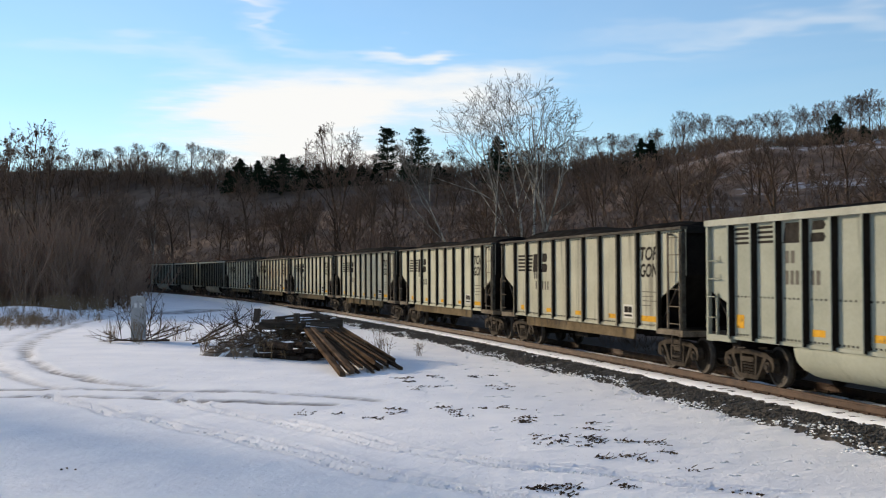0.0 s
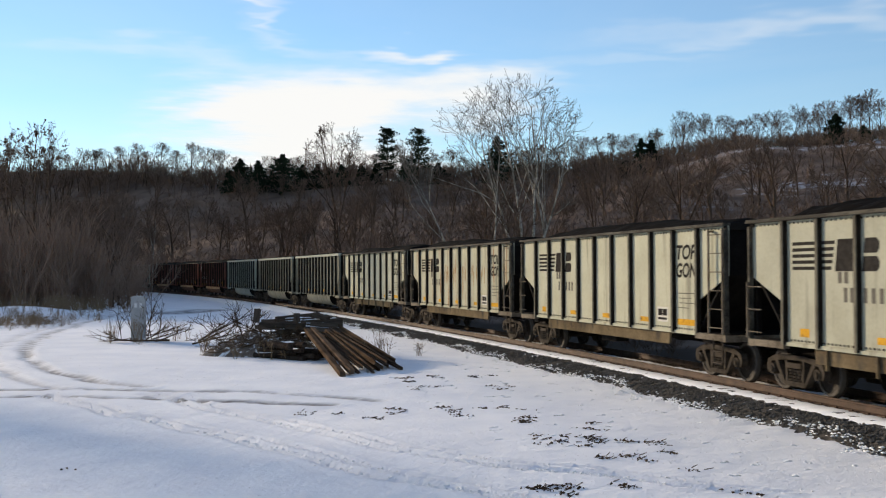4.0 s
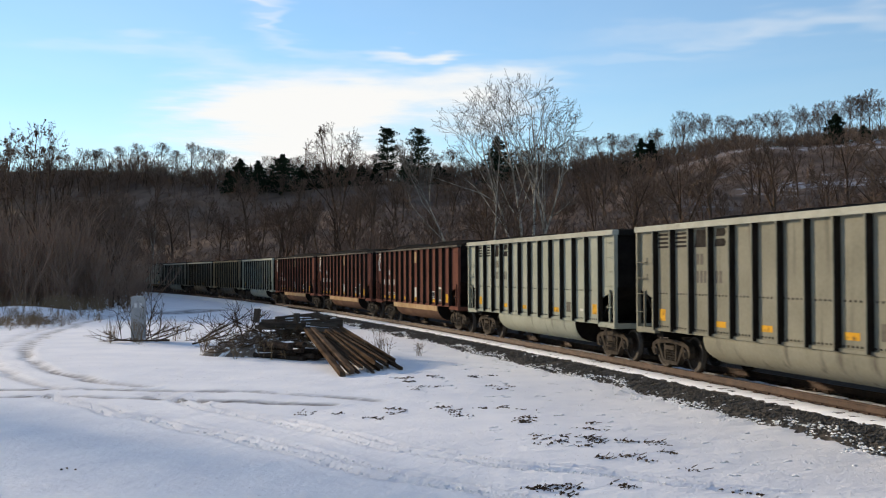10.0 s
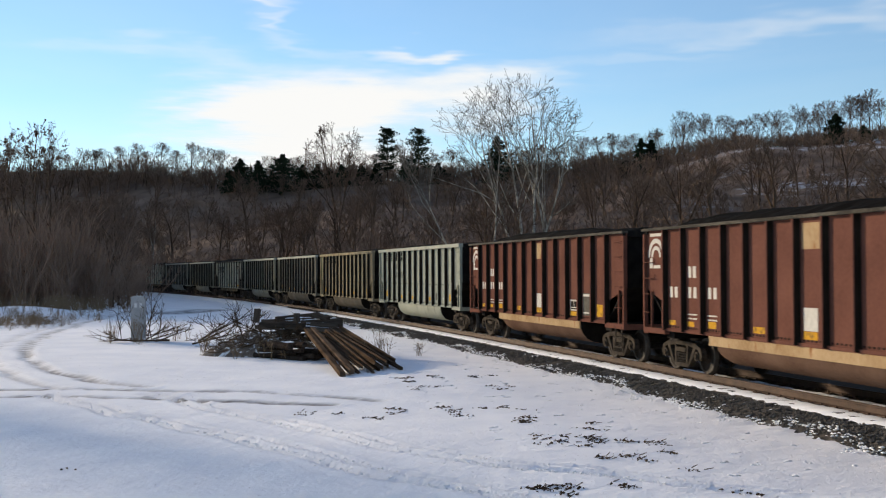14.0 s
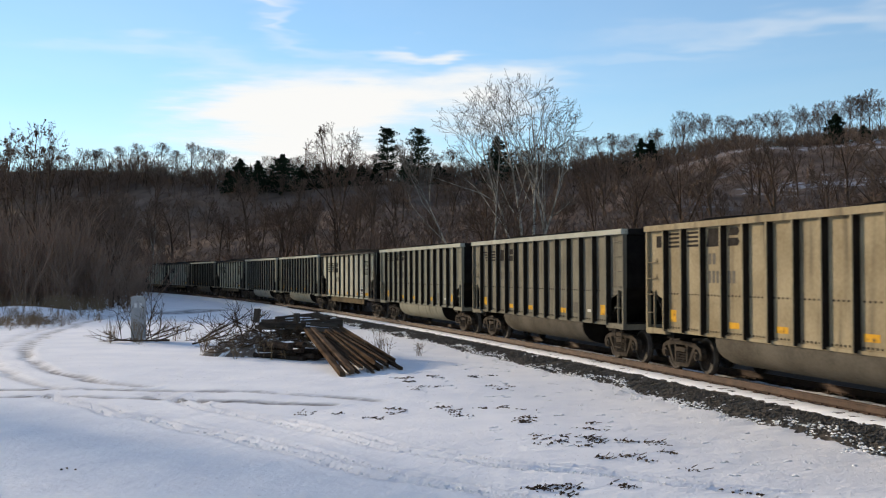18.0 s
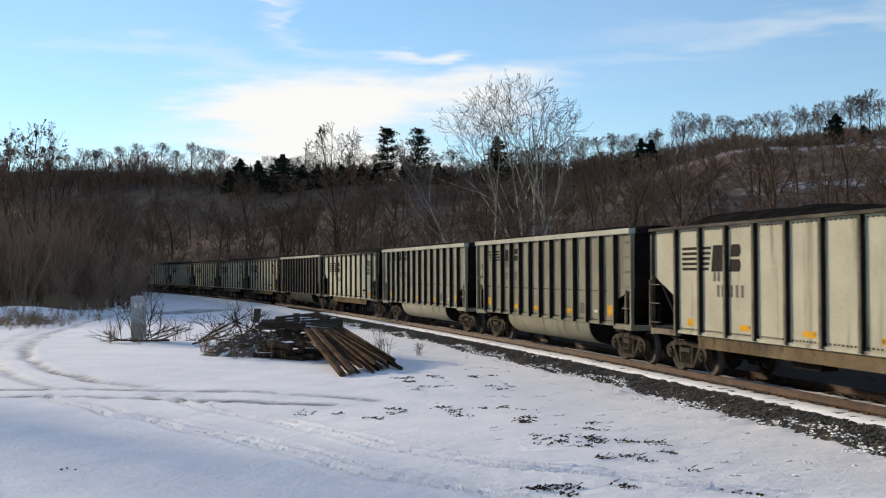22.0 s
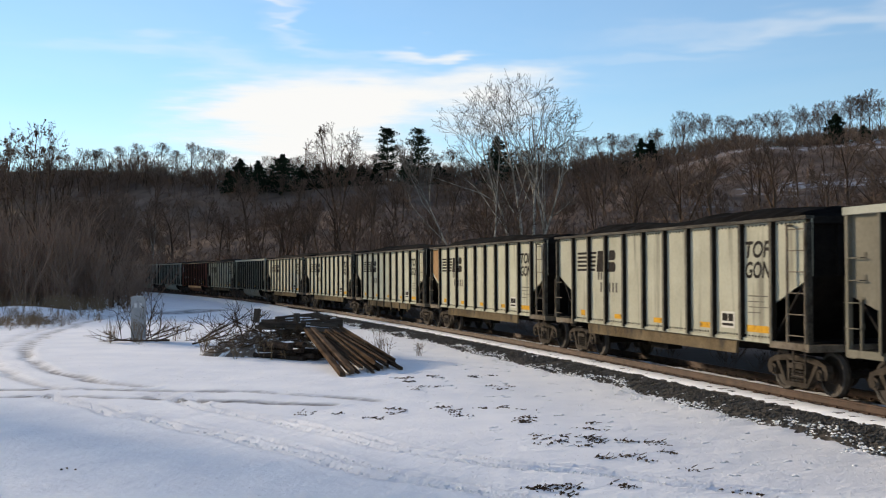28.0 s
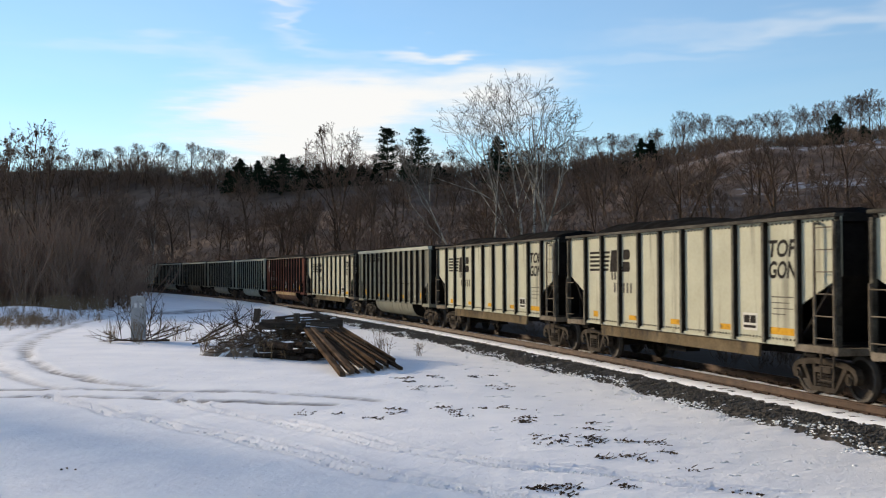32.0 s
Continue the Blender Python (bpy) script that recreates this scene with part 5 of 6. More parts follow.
def coal_car(kind, tint, style="", label="", seed=0):
    sp = SPEC[kind]
    X = sp["X"]
    rb = rib_places(sp)
    edges = [-X] + rb + [X]
    bays = list(zip(edges, edges[1:]))
    body = MAT[tint]
    trim = MAT["iron"] if kind == "gon" else body
    car = thing("coal_car", label, "rail car", "coal train")
    for sy in (-1, 1):
        part("side_wall", shared((kind, tint, "side", sy), lambda: side_plate(sp, sy, body)), None, car)
        part("top_chord", shared((kind, tint, "chord", sy), lambda: top_chord(sp, sy, MAT["chord"] if kind != "tub" else (MAT["tub_tan"] if tint == "tub_tan" else MAT["pale_chord"]))), None, car)
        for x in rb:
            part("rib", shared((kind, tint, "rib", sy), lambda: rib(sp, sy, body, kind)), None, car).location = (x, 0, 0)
        # row of rivets and the lap seam
    for sy in (-1, 1):
        part("foot_flange", shared((kind, tint, "flange", sy), lambda: foot_flange(sp, body, sy)), None, car)
        part("rivet_strip", shared((kind, "rivets", sy), lambda: rivet_row(sp, kind, sy)), None, car, "row of dark rivet heads")["kind"] = "stuff"
    for turn in (0, 1):
        m = Matrix.Rotation(math.pi * turn, 4, "Z")
        for nm, key, fn in (("end_wall", "end", lambda: end_wall(sp, MAT["black"])), ("end_sill", "esill", lambda: end_sill(sp, trim))):
            part(nm, shared((kind, tint, key), fn), None, car, "sooty black end" if nm == "end_wall" else "").matrix_local = m
        end_bits(car, sp, kind, MAT["black"], m)
        part("sill_step", shared((kind, tint, "step"), lambda: stirrup(sp, MAT["truck"])), None, car).matrix_local = m
        mir = Matrix.Diagonal((-1, 1, 1, 1)) if turn else Matrix.Identity(4)
        for s2 in (0, 1):
            part("corner_post", shared((kind, tint, "post", turn, s2), lambda: flipped(corner_post(sp, MAT["chord"] if kind == "gon" else body), turn, s2)), None, car)
    part("underframe", shared((kind, "under"), lambda: underframe(sp, MAT["black"])), None, car)
    truck(car, 6.17)
    truck(car, -6.17)
    part("coal_load", shared((kind, "coal", seed % 4), lambda: coal_heap(sp, 11 + seed % 4, 0.32 if kind == "gon" else (0.30 if kind == "red" else 0.17))), None, car, "heaped black coal")
    if kind == "gon":
        part("side_beam", shared((kind, "beam", seed % 3 == 1), lambda: side_beam(-4.9, 4.2, MAT["sill"], 6 if seed % 3 == 1 else 0)), None, car, "dusty tan side beam")
        part("ladder", shared((kind, tint, "lad1"), lambda: ladder(sp, MAT["iron"], X - 0.72, X - 0.05, 1.12, sp["top"] - 0.16, 6, (X - 0.72, X - 0.05))), None, car)
        part("ladder", shared((kind, tint, "lad2"), lambda: ladder(sp, MAT["iron"], -X + 0.06, -X + 0.66, 1.12, 2.35, 3, (-X + 0.06,))), None, car)
        emblem_gon(car, bays, "ink")
        if style == "rust bay":
            c0, c1 = sp["cut"]
            part("rusted_panel", Shape().prism([(-X + 0.1, c0 + 0.08), (bays[0][1] - 0.08, c1 + 0.1), (bays[0][1] - 0.08, sp["top"] - 0.12), (-X + 0.1, sp["top"] - 0.12)], "y", -PLATE - 0.003, -PLATE + 0.001), MAT["rusted"], car, "rust-stained panel")
        if style == "streaks":
            r_ = random.Random(8)
            for k in range(26):
                b = 4 + k % 5
                x0, z1, ln = bays[b][0] + r_.uniform(0.2, 1.0), r_.uniform(2.55, 2.95), r_.uniform(0.4, 0.9)
                part("rust_streak", Shape().prism([(x0, z1), (x0 + r_.uniform(0.04, 0.09), z1 - 0.05), (x0 + 0.05, z1 - ln * 0.7), (x0 + 0.02, z1 - ln), (x0 - 0.015, z1 - ln * 0.6)], "y", -PLATE - 0.002, -PLATE + 0.001), MAT["streak"], car)
        a, c = bays[9][0] + 0.12, bays[9][1] - 0.10
        sign(car, "lettering", shared(("gon", "top"), lambda: lettering("TOP", a, c, 2.87, 3.24)), None, "black stencilled word")
        sign(car, "lettering", shared(("gon", "gon"), lambda: lettering("GON", a, c, 2.42, 2.79)), None, "black stencilled word")
        a8 = bays[8][0]
        sign(car, "data_panel", shared(("gon", "dp"), lambda: plate_rect(a8 + 0.30, a8 + 0.92, 1.28, 1.66).mesh("data_panel", MAT["white"])), None, "white bordered data panel")
        sign(car, "data_block", shared(("gon", "db"), lambda: Shape().box(a8 + 0.35, a8 + 0.60, -PLATE - 0.007, -PLATE - 0.004, 1.44, 1.61).box(a8 + 0.63, a8 + 0.87, -PLATE - 0.007, -PLATE - 0.004, 1.44, 1.61).box(a8 + 0.35, a8 + 0.87, -PLATE - 0.007, -PLATE - 0.004, 1.33, 1.39).mesh("data_block", MAT["ink"])), None, "black data blocks")
        bars(car, "number_bar", "faint", bays[2][1] - 0.50, 2, 1.98, 0.28, 0.12, 0.09)
        bars(car, "number_bar", "faint", bays[3][0] + 0.14, 3, 1.98, 0.28, 0.12, 0.13)
        bars(car, "mark_bar", "faint", bays[2][0] + 0.62, 2, 2.34, 0.22, 0.13, 0.08)
        sign(car, "small_print", shared(("gon", "sp"), lambda: Shape().box(a + 0.1, c - 0.15, -PLATE - 0.004, -PLATE, 2.02, 2.045).box(a + 0.1, c - 0.3, -PLATE - 0.004, -PLATE, 1.9, 1.92).box(a + 0.15, c - 0.15, -PLATE - 0.004, -PLATE, 1.78, 1.80).box(a + 0.1, c - 0.45, -PLATE - 0.004, -PLATE, 1.66, 1.68).mesh("small_print", MAT["faint"])), None)
        for k, (b, w, h) in enumerate(((1, 0.35, 0.17), (3, 0.5, 0.13), (5, 0.5, 0.13), (7, 0.5, 0.13), (9, 0.95, 0.15))):
            x0 = bays[b][0] + (0.14 if b in (9,) else 0.55)
            part("reflector", shared(("gon", "refl", b), lambda: plate_rect(x0, x0 + w, 1.24, 1.24 + h).mesh("reflector", MAT["yellow"])), None, car, "amber reflector strip")
    else:
        irons = [(-X + 0.30, 2.82), (-X + 0.30, 2.40), (-X + 0.22, 1.98), (-X + 0.22, 1.5)] + [(X - 0.36, z) for z in (3.42, 3.0, 2.58, 2.16, 1.55)]
        for x, z in irons:
            part("grab_iron", shared((kind, tint, "iron"), lambda: grab_iron(body)), None, car).location = (x, 0, z)
        for x in (-X + 0.42, X - 0.47):
            part("corner_stile", shared((kind, tint, "stile"), lambda: Shape().box(0, 0.05, -PLATE - 0.06, -PLATE - 0.01, 1.1, 2.05).mesh("corner_stile", body)), None, car).location = (x, 0, 0)
        # tan and dark cars get a tub darker than their sides
        part("tub", shared((kind, tint, "tub"), lambda: tub(-3.95, 4.1, MAT["belly"] if tint in ("tub_tan", "tub_dark") else (MAT["red_belly"] if kind == "red" else body))), None, car, "rounded lower tub")
        part("tub_end", shared((kind, "tubend"), lambda: tub_end(4.1, MAT["black"])), None, car)
        if kind == "tub":
            if style == "slant":
                emblem_tub(car, bays, "ink", 0.18, 0.10)
            else:
                emblem_tub(car, bays, "faint" if style == "faint" else "ink")
            bars(car, "mark_bar", "faint", bays[3][0] + 0.22, 2, 2.74, 0.26, 0.15, 0.07)
            bars(car, "number_bar", "faint", bays[3][0] + 0.22, 3, 2.30, 0.29, 0.13, 0.07)
            bars(car, "number_bar", "faint", bays[4][0] + 0.16, 2, 2.30, 0.29, 0.13, 0.07)
            for b, x, z, w, h in ((1, 0.16, 1.30, 0.36, 0.30), (4, 0.18, 1.27, 0.48, 0.14), (6, 0.18, 1.27, 0.48, 0.14), (9, 0.18, 1.27, 0.50, 0.15), (12, 0.36, 1.30, 0.38, 0.30)):
                x0 = bays[b][0] + x
                part("reflector", shared(("tub", "refl", b), lambda: plate_rect(x0, x0 + w, z, z + h).mesh("reflector", MAT["yellow"])), None, car, "amber reflector")
            x0 = bays[10][0] + 0.3
            sign(car, "data_panel", shared(("tub", "dp"), lambda: plate_rect(x0, x0 + 0.42, 1.30, 1.62).mesh("data_panel", MAT["faint"])), None, "grey data panel")
            x1 = bays[11][0] + 0.4
            sign(car, "tag", shared(("tub", "tag"), lambda: plate_rect(x1, x1 + 0.26, 1.36, 1.44).mesh("tag", MAT["white"])), None, "small white tag")
            if style == "patched":
                for b in (0, 12):
                    x2 = bays[b][0] + 0.5
                    sign(car, "paint_patch", plate_rect(x2, x2 + 0.4, 3.2, 3.5).mesh("paint_patch", MAT["ink"]), None, "dark square patch")
        else:
            red_marks(car, bays, X)
    return car


def flipped(me, turn, s2):
    """Mirrors a mesh end for end and side for side."""
    for v in me.vertices:
        if turn:
            v.co.x = -v.co.x
        if s2:
            v.co.y = -v.co.y
    if turn != s2:
        me.flip_normals()
    return me


def foot_flange(sp, mat, sy):
    X, r = sp["X"], sp["first"]
    y0, y1 = sorted((sy * (PLATE - 0.01), sy * (PLATE + 0.045)))
    return Shape().box(-X + r - 0.1, X - r + 0.1, y0, y1, sp["foot"] - 0.05, sp["foot"] + 0.025).mesh("foot_flange", mat)


def rivet_row(sp, kind, sy):
    """Rivet heads along the foot, and along the lap seam or the top."""
    sh = Shape()
    X, r = sp["X"], sp["first"]
    yy = sorted((sy * (PLATE - 0.005), sy * (PLATE + 0.012)))
    if kind == "tub":
        for k in range(70):
            x = -X + r + 0.1 + k * 0.168
            sh.box(x - 0.022, x + 0.022, *yy, 1.99, 2.03)
    for k in range(86):
        x = -X + r + 0.08 + k * (2 * (X - r) - 0.16) / 85
        sh.box(x - 0.022, x + 0.022, *yy, sp["foot"] + 0.055, sp["foot"] + 0.095)
    if kind == "gon":
        for k in range(86):
            x = -X + 0.1 + k * (2 * X - 0.2) / 85
            sh.box(x - 0.020, x + 0.020, *yy, sp["top"] - 0.15, sp["top"] - 0.115)
    return sh.mesh("rivet_strip", MAT["shade_soot"])


def red_marks(car, bays, X):
    part("tan_band", shared(("red", "band"), lambda: Shape().box(-3.9, 4.1, -1.435, -1.36, 0.82, 1.045).box(-3.9, 4.1, 1.36, 1.435, 0.82, 1.045).mesh("tan_band", MAT["tan_band"])), None, car, "rust-stained tan band")
    a = bays[0][0] + 0.30

    def arcs():
        sh = Shape()
        for r0, r1 in ((0.20, 0.30), (0.38, 0.50)):
            n = 9
            pts = [(a + 0.35 + r1 * math.cos(math.pi * (1 - k / n)), 2.95 + r1 * math.sin(math.pi * (1 - k / n))) for k in range(n + 1)]
            pts += [(a + 0.35 + r0 * math.cos(math.pi * k / n), 2.95 + r0 * math.sin(math.pi * k / n)) for k in range(n + 1)]
            for k in range(n):
                q = [pts[k], pts[k + 1], pts[2 * n - k], pts[2 * n + 1 - k]]
                sh.prism(q, "y", -PLATE - 0.004, -PLATE)
        sh.box(a - 0.05, a + 0.14, -PLATE - 0.004, -PLATE, 2.66, 2.93).box(a + 0.2, a + 0.6, -PLATE - 0.004, -PLATE, 2.66, 2.74)
        sh.box(a - 0.02, a + 0.72, -PLATE - 0.004, -PLATE, 3.50, 3.58)
        return sh.mesh("emblem", MAT["white"])
    sign(car, "emblem", shared(("red", "emblem"), arcs), None, "white railway emblem of plain arcs")
    bars(car, "mark_bar", "white", bays[2][0] + 0.2, 2, 2.42, 0.28, 0.16, 0.1)
    for b in (1, 2, 3):
        bars(car, "number_bar", "white", bays[b][0] + 0.2, 2, 1.92, 0.27, 0.16, 0.12)
    for b, x, z, w, h in ((1, 0.14, 1.22, 0.36, 0.12), (2, 0.14, 1.22, 0.36, 0.12), (3, 0.2, 1.22, 0.4, 0.16), (5, 0.25, 1.22, 0.5, 0.14), (7, 0.2, 1.20, 0.5, 0.16), (10, 0.16, 1.20, 0.62, 0.13), (12, 0.2, 1.24, 0.46, 0.36)):
        x0 = bays[b][0] + x
        part("reflector", shared(("red", "refl", b), lambda: plate_rect(x0, x0 + w, z, z + h).mesh("reflector", MAT["yellow"])), None, car, "amber reflector")
    x7 = bays[7][0] + 0.16
    sign(car, "paint_patch", shared(("red", "patch"), lambda: plate_rect(x7, x7 + 0.72, 3.02, 3.55).mesh("paint_patch", MAT["tan_band"])), None, "faded tan patch")
    sign(car, "poster_patch", shared(("red", "patch2"), lambda: plate_rect(x7 + 0.04, x7 + 0.56, 1.37, 1.84).mesh("poster_patch", MAT["white"])), None, "pale white patch")
    x11 = bays[11][0] + 0.16
    sign(car, "stencil_panel", shared(("red", "grey"), lambda: plate_rect(x11, x11 + 0.58, 1.24, 1.92).mesh("stencil_panel", MAT["faint"])), None, "grey stencil panel")
    sign(car, "small_print", shared(("red", "print"), lambda: Shape().box(x11 + 0.04, x11 + 0.54, -PLATE - 0.008, -PLATE, 1.82, 1.89).box(x11 + 0.04, x11 + 0.5, -PLATE - 0.008, -PLATE, 1.30, 1.34).mesh("small_print", MAT["white"])), None)
    for b in (2, 3):
        bars(car, "small_print_bar", "white", bays[b][0] + 0.18, 2, 1.50, 0.035, 0.22, 0.03)
        bars(car, "small_print_bar", "white", bays[b][0] + 0.18, 2, 1.40, 0.035, 0.22, 0.03)
    x10 = bays[10][0] + 0.16
    sign(car, "data_panel", shared(("red", "dp"), lambda: plate_rect(x10, x10 + 0.62, 1.36, 1.70).mesh("data_panel", MAT["white"])), None, "white bordered data panel")
    sign(car, "data_block", shared(("red", "db"), lambda: Shape().box(x10 + 0.06, x10 + 0.29, -PLATE - 0.007, -PLATE - 0.004, 1.47, 1.65).box(x10 + 0.33, x10 + 0.56, -PLATE - 0.007, -PLATE - 0.004, 1.47, 1.65).box(x10 + 0.06, x10 + 0.56, -PLATE - 0.007, -PLATE - 0.004, 1.40, 1.44).mesh("data_block", MAT["ink"])), None, "black data blocks")


G_, T_, R_ = "gon", "tub", "red"
TRAIN = {
    -9: (T_, "tub_mid", ""), -8: (T_, "tub_grey", ""), -7: (T_, "tub_light", ""), -6: (G_, "gon_grey", ""), -5: (G_, "gon_cream", ""), -4: (G_, "gon_grey", ""),
    -3: (G_, "gon_cream", ""), -2: (G_, "gon_rusty", "streaks"), -1: (G_, "gon_cream", ""), 0: (T_, "tub_mid", ""), 1: (T_, "tub_mid", ""), 2: (T_, "tub_light", ""),
    3: (R_, "red", ""), 4: (R_, "red", ""), 5: (R_, "red", ""), 6: (T_, "tub_light", ""), 7: (T_, "tub_tan", "patched"), 8: (T_, "tub_dark", "slant"),
    9: (T_, "tub_mid", ""), 10: (G_, "gon_grey", ""), 11: (T_, "tub_mid", "slant"), 12: (T_, "tub_grey", ""), 13: (G_, "gon_cream", ""), 14: (T_, "tub_dark", ""),
    15: (G_, "gon_grey", ""), 16: (G_, "gon_cream", "rust bay"), 17: (G_, "gon_cream", ""), 18: (G_, "gon_cream", ""), 19: (G_, "gon_cream", ""), 20: (T_, "tub_mid", ""),
    21: (G_, "gon_cream", ""), 22: (R_, "red", ""), 23: (T_, "tub_light", ""), 24: (T_, "tub_grey", ""), 25: (T_, "tub_dark", ""), 26: (T_, "tub_mid", ""),
    27: (G_, "gon_cream", ""), 28: (T_, "tub_grey", ""), 29: (T_, "tub_mid", ""), 30: (G_, "gon_grey", ""),
}
LABELS = {
    "tub_light": "pale grey tub-bottomed coal car with black emblem, loaded", "tub_mid": "olive grey tub-bottomed coal car, loaded with coal",
    "tub_grey": "grey tub-bottomed coal car, loaded with coal", "tub_dark": "dirty dark grey tub-bottomed coal car, loaded", "tub_tan": "dirt-stained tan tub-bottomed coal car, loaded",
    "gon_cream": "cream flat-bottomed coal gondola heaped with black coal", "gon_grey": "greyed cream coal gondola heaped with black coal",
    "gon_rusty": "rust-streaked cream coal gondola heaped with coal", "red": "oxide red coal car with a rust-stained tan band",
}
CARS = []
for number, (kind, tint, style) in TRAIN.items():
    CARS.append((number, coal_car(kind, tint, style, LABELS[tint], number + 20)))
PITCH = {"tub": 16.212, "gon": 15.728, "red": 16.40}
STAND = {0: 0.0}
for number in range(1, 31):
    STAND[number] = STAND[number - 1] - (PITCH[TRAIN[number - 1][0]] + PITCH[TRAIN[number][0]]) / 2
for number in range(-1, -10, -1):
    STAND[number] = STAND[number + 1] + (PITCH[TRAIN[number + 1][0]] + PITCH[TRAIN[number][0]]) / 2


# ---- salvage heap, cabinet and brush beside the track ----
def beam(name, label, p, q, w, h, mat, category, group="", snow=False, roll=0.0):
    """A straight timber or rail of w by h metres from p to q, with slightly worn ends."""
    p, q = Vector(p), Vector(q)
    d = q - p
    ln = d.length
    rot = d.to_track_quat("X", "Z").to_matrix().to_4x4()
    t = tagged(new(name), label, category, group)
    t.matrix_world = Matrix.Translation(p) @ rot @ Matrix.Rotation(roll, 4, "X")
    c = 0.018
    out = [(-w / 2 + c, 0), (w / 2 - c, 0), (w / 2, c), (w / 2, h - c), (w / 2 - c, h), (-w / 2 + c, h), (-w / 2, h - c), (-w / 2, c)]
    part("timber", Shape().prism(out, "x", 0, ln), mat, t)
    if snow:
        sh = Shape()
        n = max(3, int(ln / 0.3))
        for i in range(n + 1):
            for j, z in ((-0.48, 0.0), (-0.25, 0.035), (0.25, 0.03), (0.48, 0.0)):
                sh.v.append((ln * (0.06 + 0.86 * i / n), j * w, h - 0.004 + z * random.uniform(0.4, 1.2)))
        for i in range(n):
            for j in range(3):
                a = i * 4 + j
                sh.f.append((a, a + 1, a + 5, a + 4))
        part("snow", sh, MAT["snow_cap"], t, "thin snow cover")
    return t


def old_rail(p, q, k):
    p, q = Vector(p), Vector(q)
    d = q - p
    t = thing("salvage_rail", "rusty brown salvage rail lying in a heap on snow", "rail", "salvage rails", at=Matrix.Translation(p) @ d.to_track_quat("X", "Z").to_matrix().to_4x4() @ Matrix.Rotation((0.0, 1.35, 0.15, 3.0, 1.5)[k % 5], 4, "X"))
    out = [(-0.075, 0), (0.075, 0), (0.075, 0.014), (0.012, 0.03), (0.012, 0.13), (0.036, 0.14), (0.036, 0.175), (-0.036, 0.175), (-0.036, 0.14), (-0.012, 0.13), (-0.012, 0.03), (-0.075, 0.014)]
    part("rail_bar", Shape().prism([(a * 0.72, b * 0.72) for a, b in out], "x", 0, d.length), MAT["old_rail"], t)
    return t


def log(p, q, r, mat=None, name="log", label="dark wet log lying on the snow", group="logs", snow=False):
    p, q = Vector(p), Vector(q)
    t = thing(name, label, name, group, at=Matrix.Translation(p))
    d = q - p
    pts = [d * (k / 4) + Vector((random.gauss(0, r * 0.15), random.gauss(0, r * 0.15), random.gauss(0, r * 0.1))) for k in range(5)]
    part("wood", Shape().tube(pts, [r * random.uniform(0.88, 1.08) for _ in pts], 8), mat or MAT["log"], t, smooth=False)
    if snow:
        sh = Shape()
        side = d.cross(Vector((0, 0, 1))).normalized() * r * 0.62
        for k in range(7):
            c = d * (0.08 + 0.8 * k / 6) + Vector((0, 0, r * 0.80))
            for m, h in ((-1, 0.0), (-0.4, 0.045), (0.4, 0.04), (1, 0.0)):
                sh.v.append(tuple(c + side * m * random.uniform(0.8, 1.1) + Vector((0, 0, h * random.uniform(0.6, 1.3)))))
        for k in range(6):
            for j in range(3):
                a = k * 4 + j
                sh.f.append((a, a + 1, a + 5, a + 4))
        part("snow", sh, MAT["snow_cap"], t, "thin snow cover")
    return t


TIES = [
    ((-6.96, 40.60, 0.62), (-5.15, 41.00, 0.73), True),
    ((-6.79, 41.00, 0.86), (-4.88, 41.50, 0.96), True),
    ((-6.10, 41.60, 1.00), (-4.77, 42.00, 1.11), False),
    ((-6.31, 40.30, 0.77), (-4.00, 41.40, 0.75), False),
    ((-4.84, 40.60, 0.83), (-3.63, 40.40, 0.76), False),
    ((-4.75, 40.40, 0.68), (-3.57, 40.20, 0.60), False),
    ((-4.69, 40.20, 0.51), (-3.57, 40.00, 0.44), False),
    ((-4.68, 41.20, 0.93), (-3.64, 41.00, 0.85), False),
    ((-5.06, 41.60, 0.69), (-3.82, 41.60, 0.62), False),
    ((-4.93, 41.40, 0.51), (-3.76, 41.40, 0.44), False),
    ((-7.70, 40.20, 0.44), (-6.39, 40.80, 0.67), True),
    ((-4.69, 42.00, 1.13), (-4.25, 41.40, 1.08), False),
    ((-5.38, 40.90, 0.35), (-5.40, 40.90, 1.29), False),
    ((-6.89, 41.40, 0.95), (-6.83, 41.50, 1.44), False),
    ((-5.69, 40.20, 0.59), (-4.53, 40.60, 0.45), False),
    ((-6.68, 40.55, 0.83), (-4.94, 40.03, 0.86), False),
    ((-5.37, 41.07, 0.29), (-3.55, 41.12, 0.33), True),
    ((-6.76, 40.30, 0.84), (-4.37, 40.88, 0.70), False),
    ((-5.52, 40.43, 0.76), (-3.35, 40.79, 0.62), True),
    ((-5.42, 40.85, 0.82), (-3.15, 40.86, 0.90), False),
    ((-6.31, 41.31, 0.80), (-3.86, 41.39, 0.84), True),
    ((-5.41, 41.24, 0.45), (-2.96, 41.25, 0.45), False),
    ((-5.90, 40.23, 0.60), (-4.08, 40.64, 0.70), True),
    ((-7.03, 40.39, 0.46), (-4.90, 40.35, 0.49), False),
    ((-5.14, 40.58, 0.75), (-3.36, 40.75, 0.80), True),
    ((-6.42, 40.45, 0.36), (-4.41, 41.05, 0.43), False),
]
rng = random.Random(8)
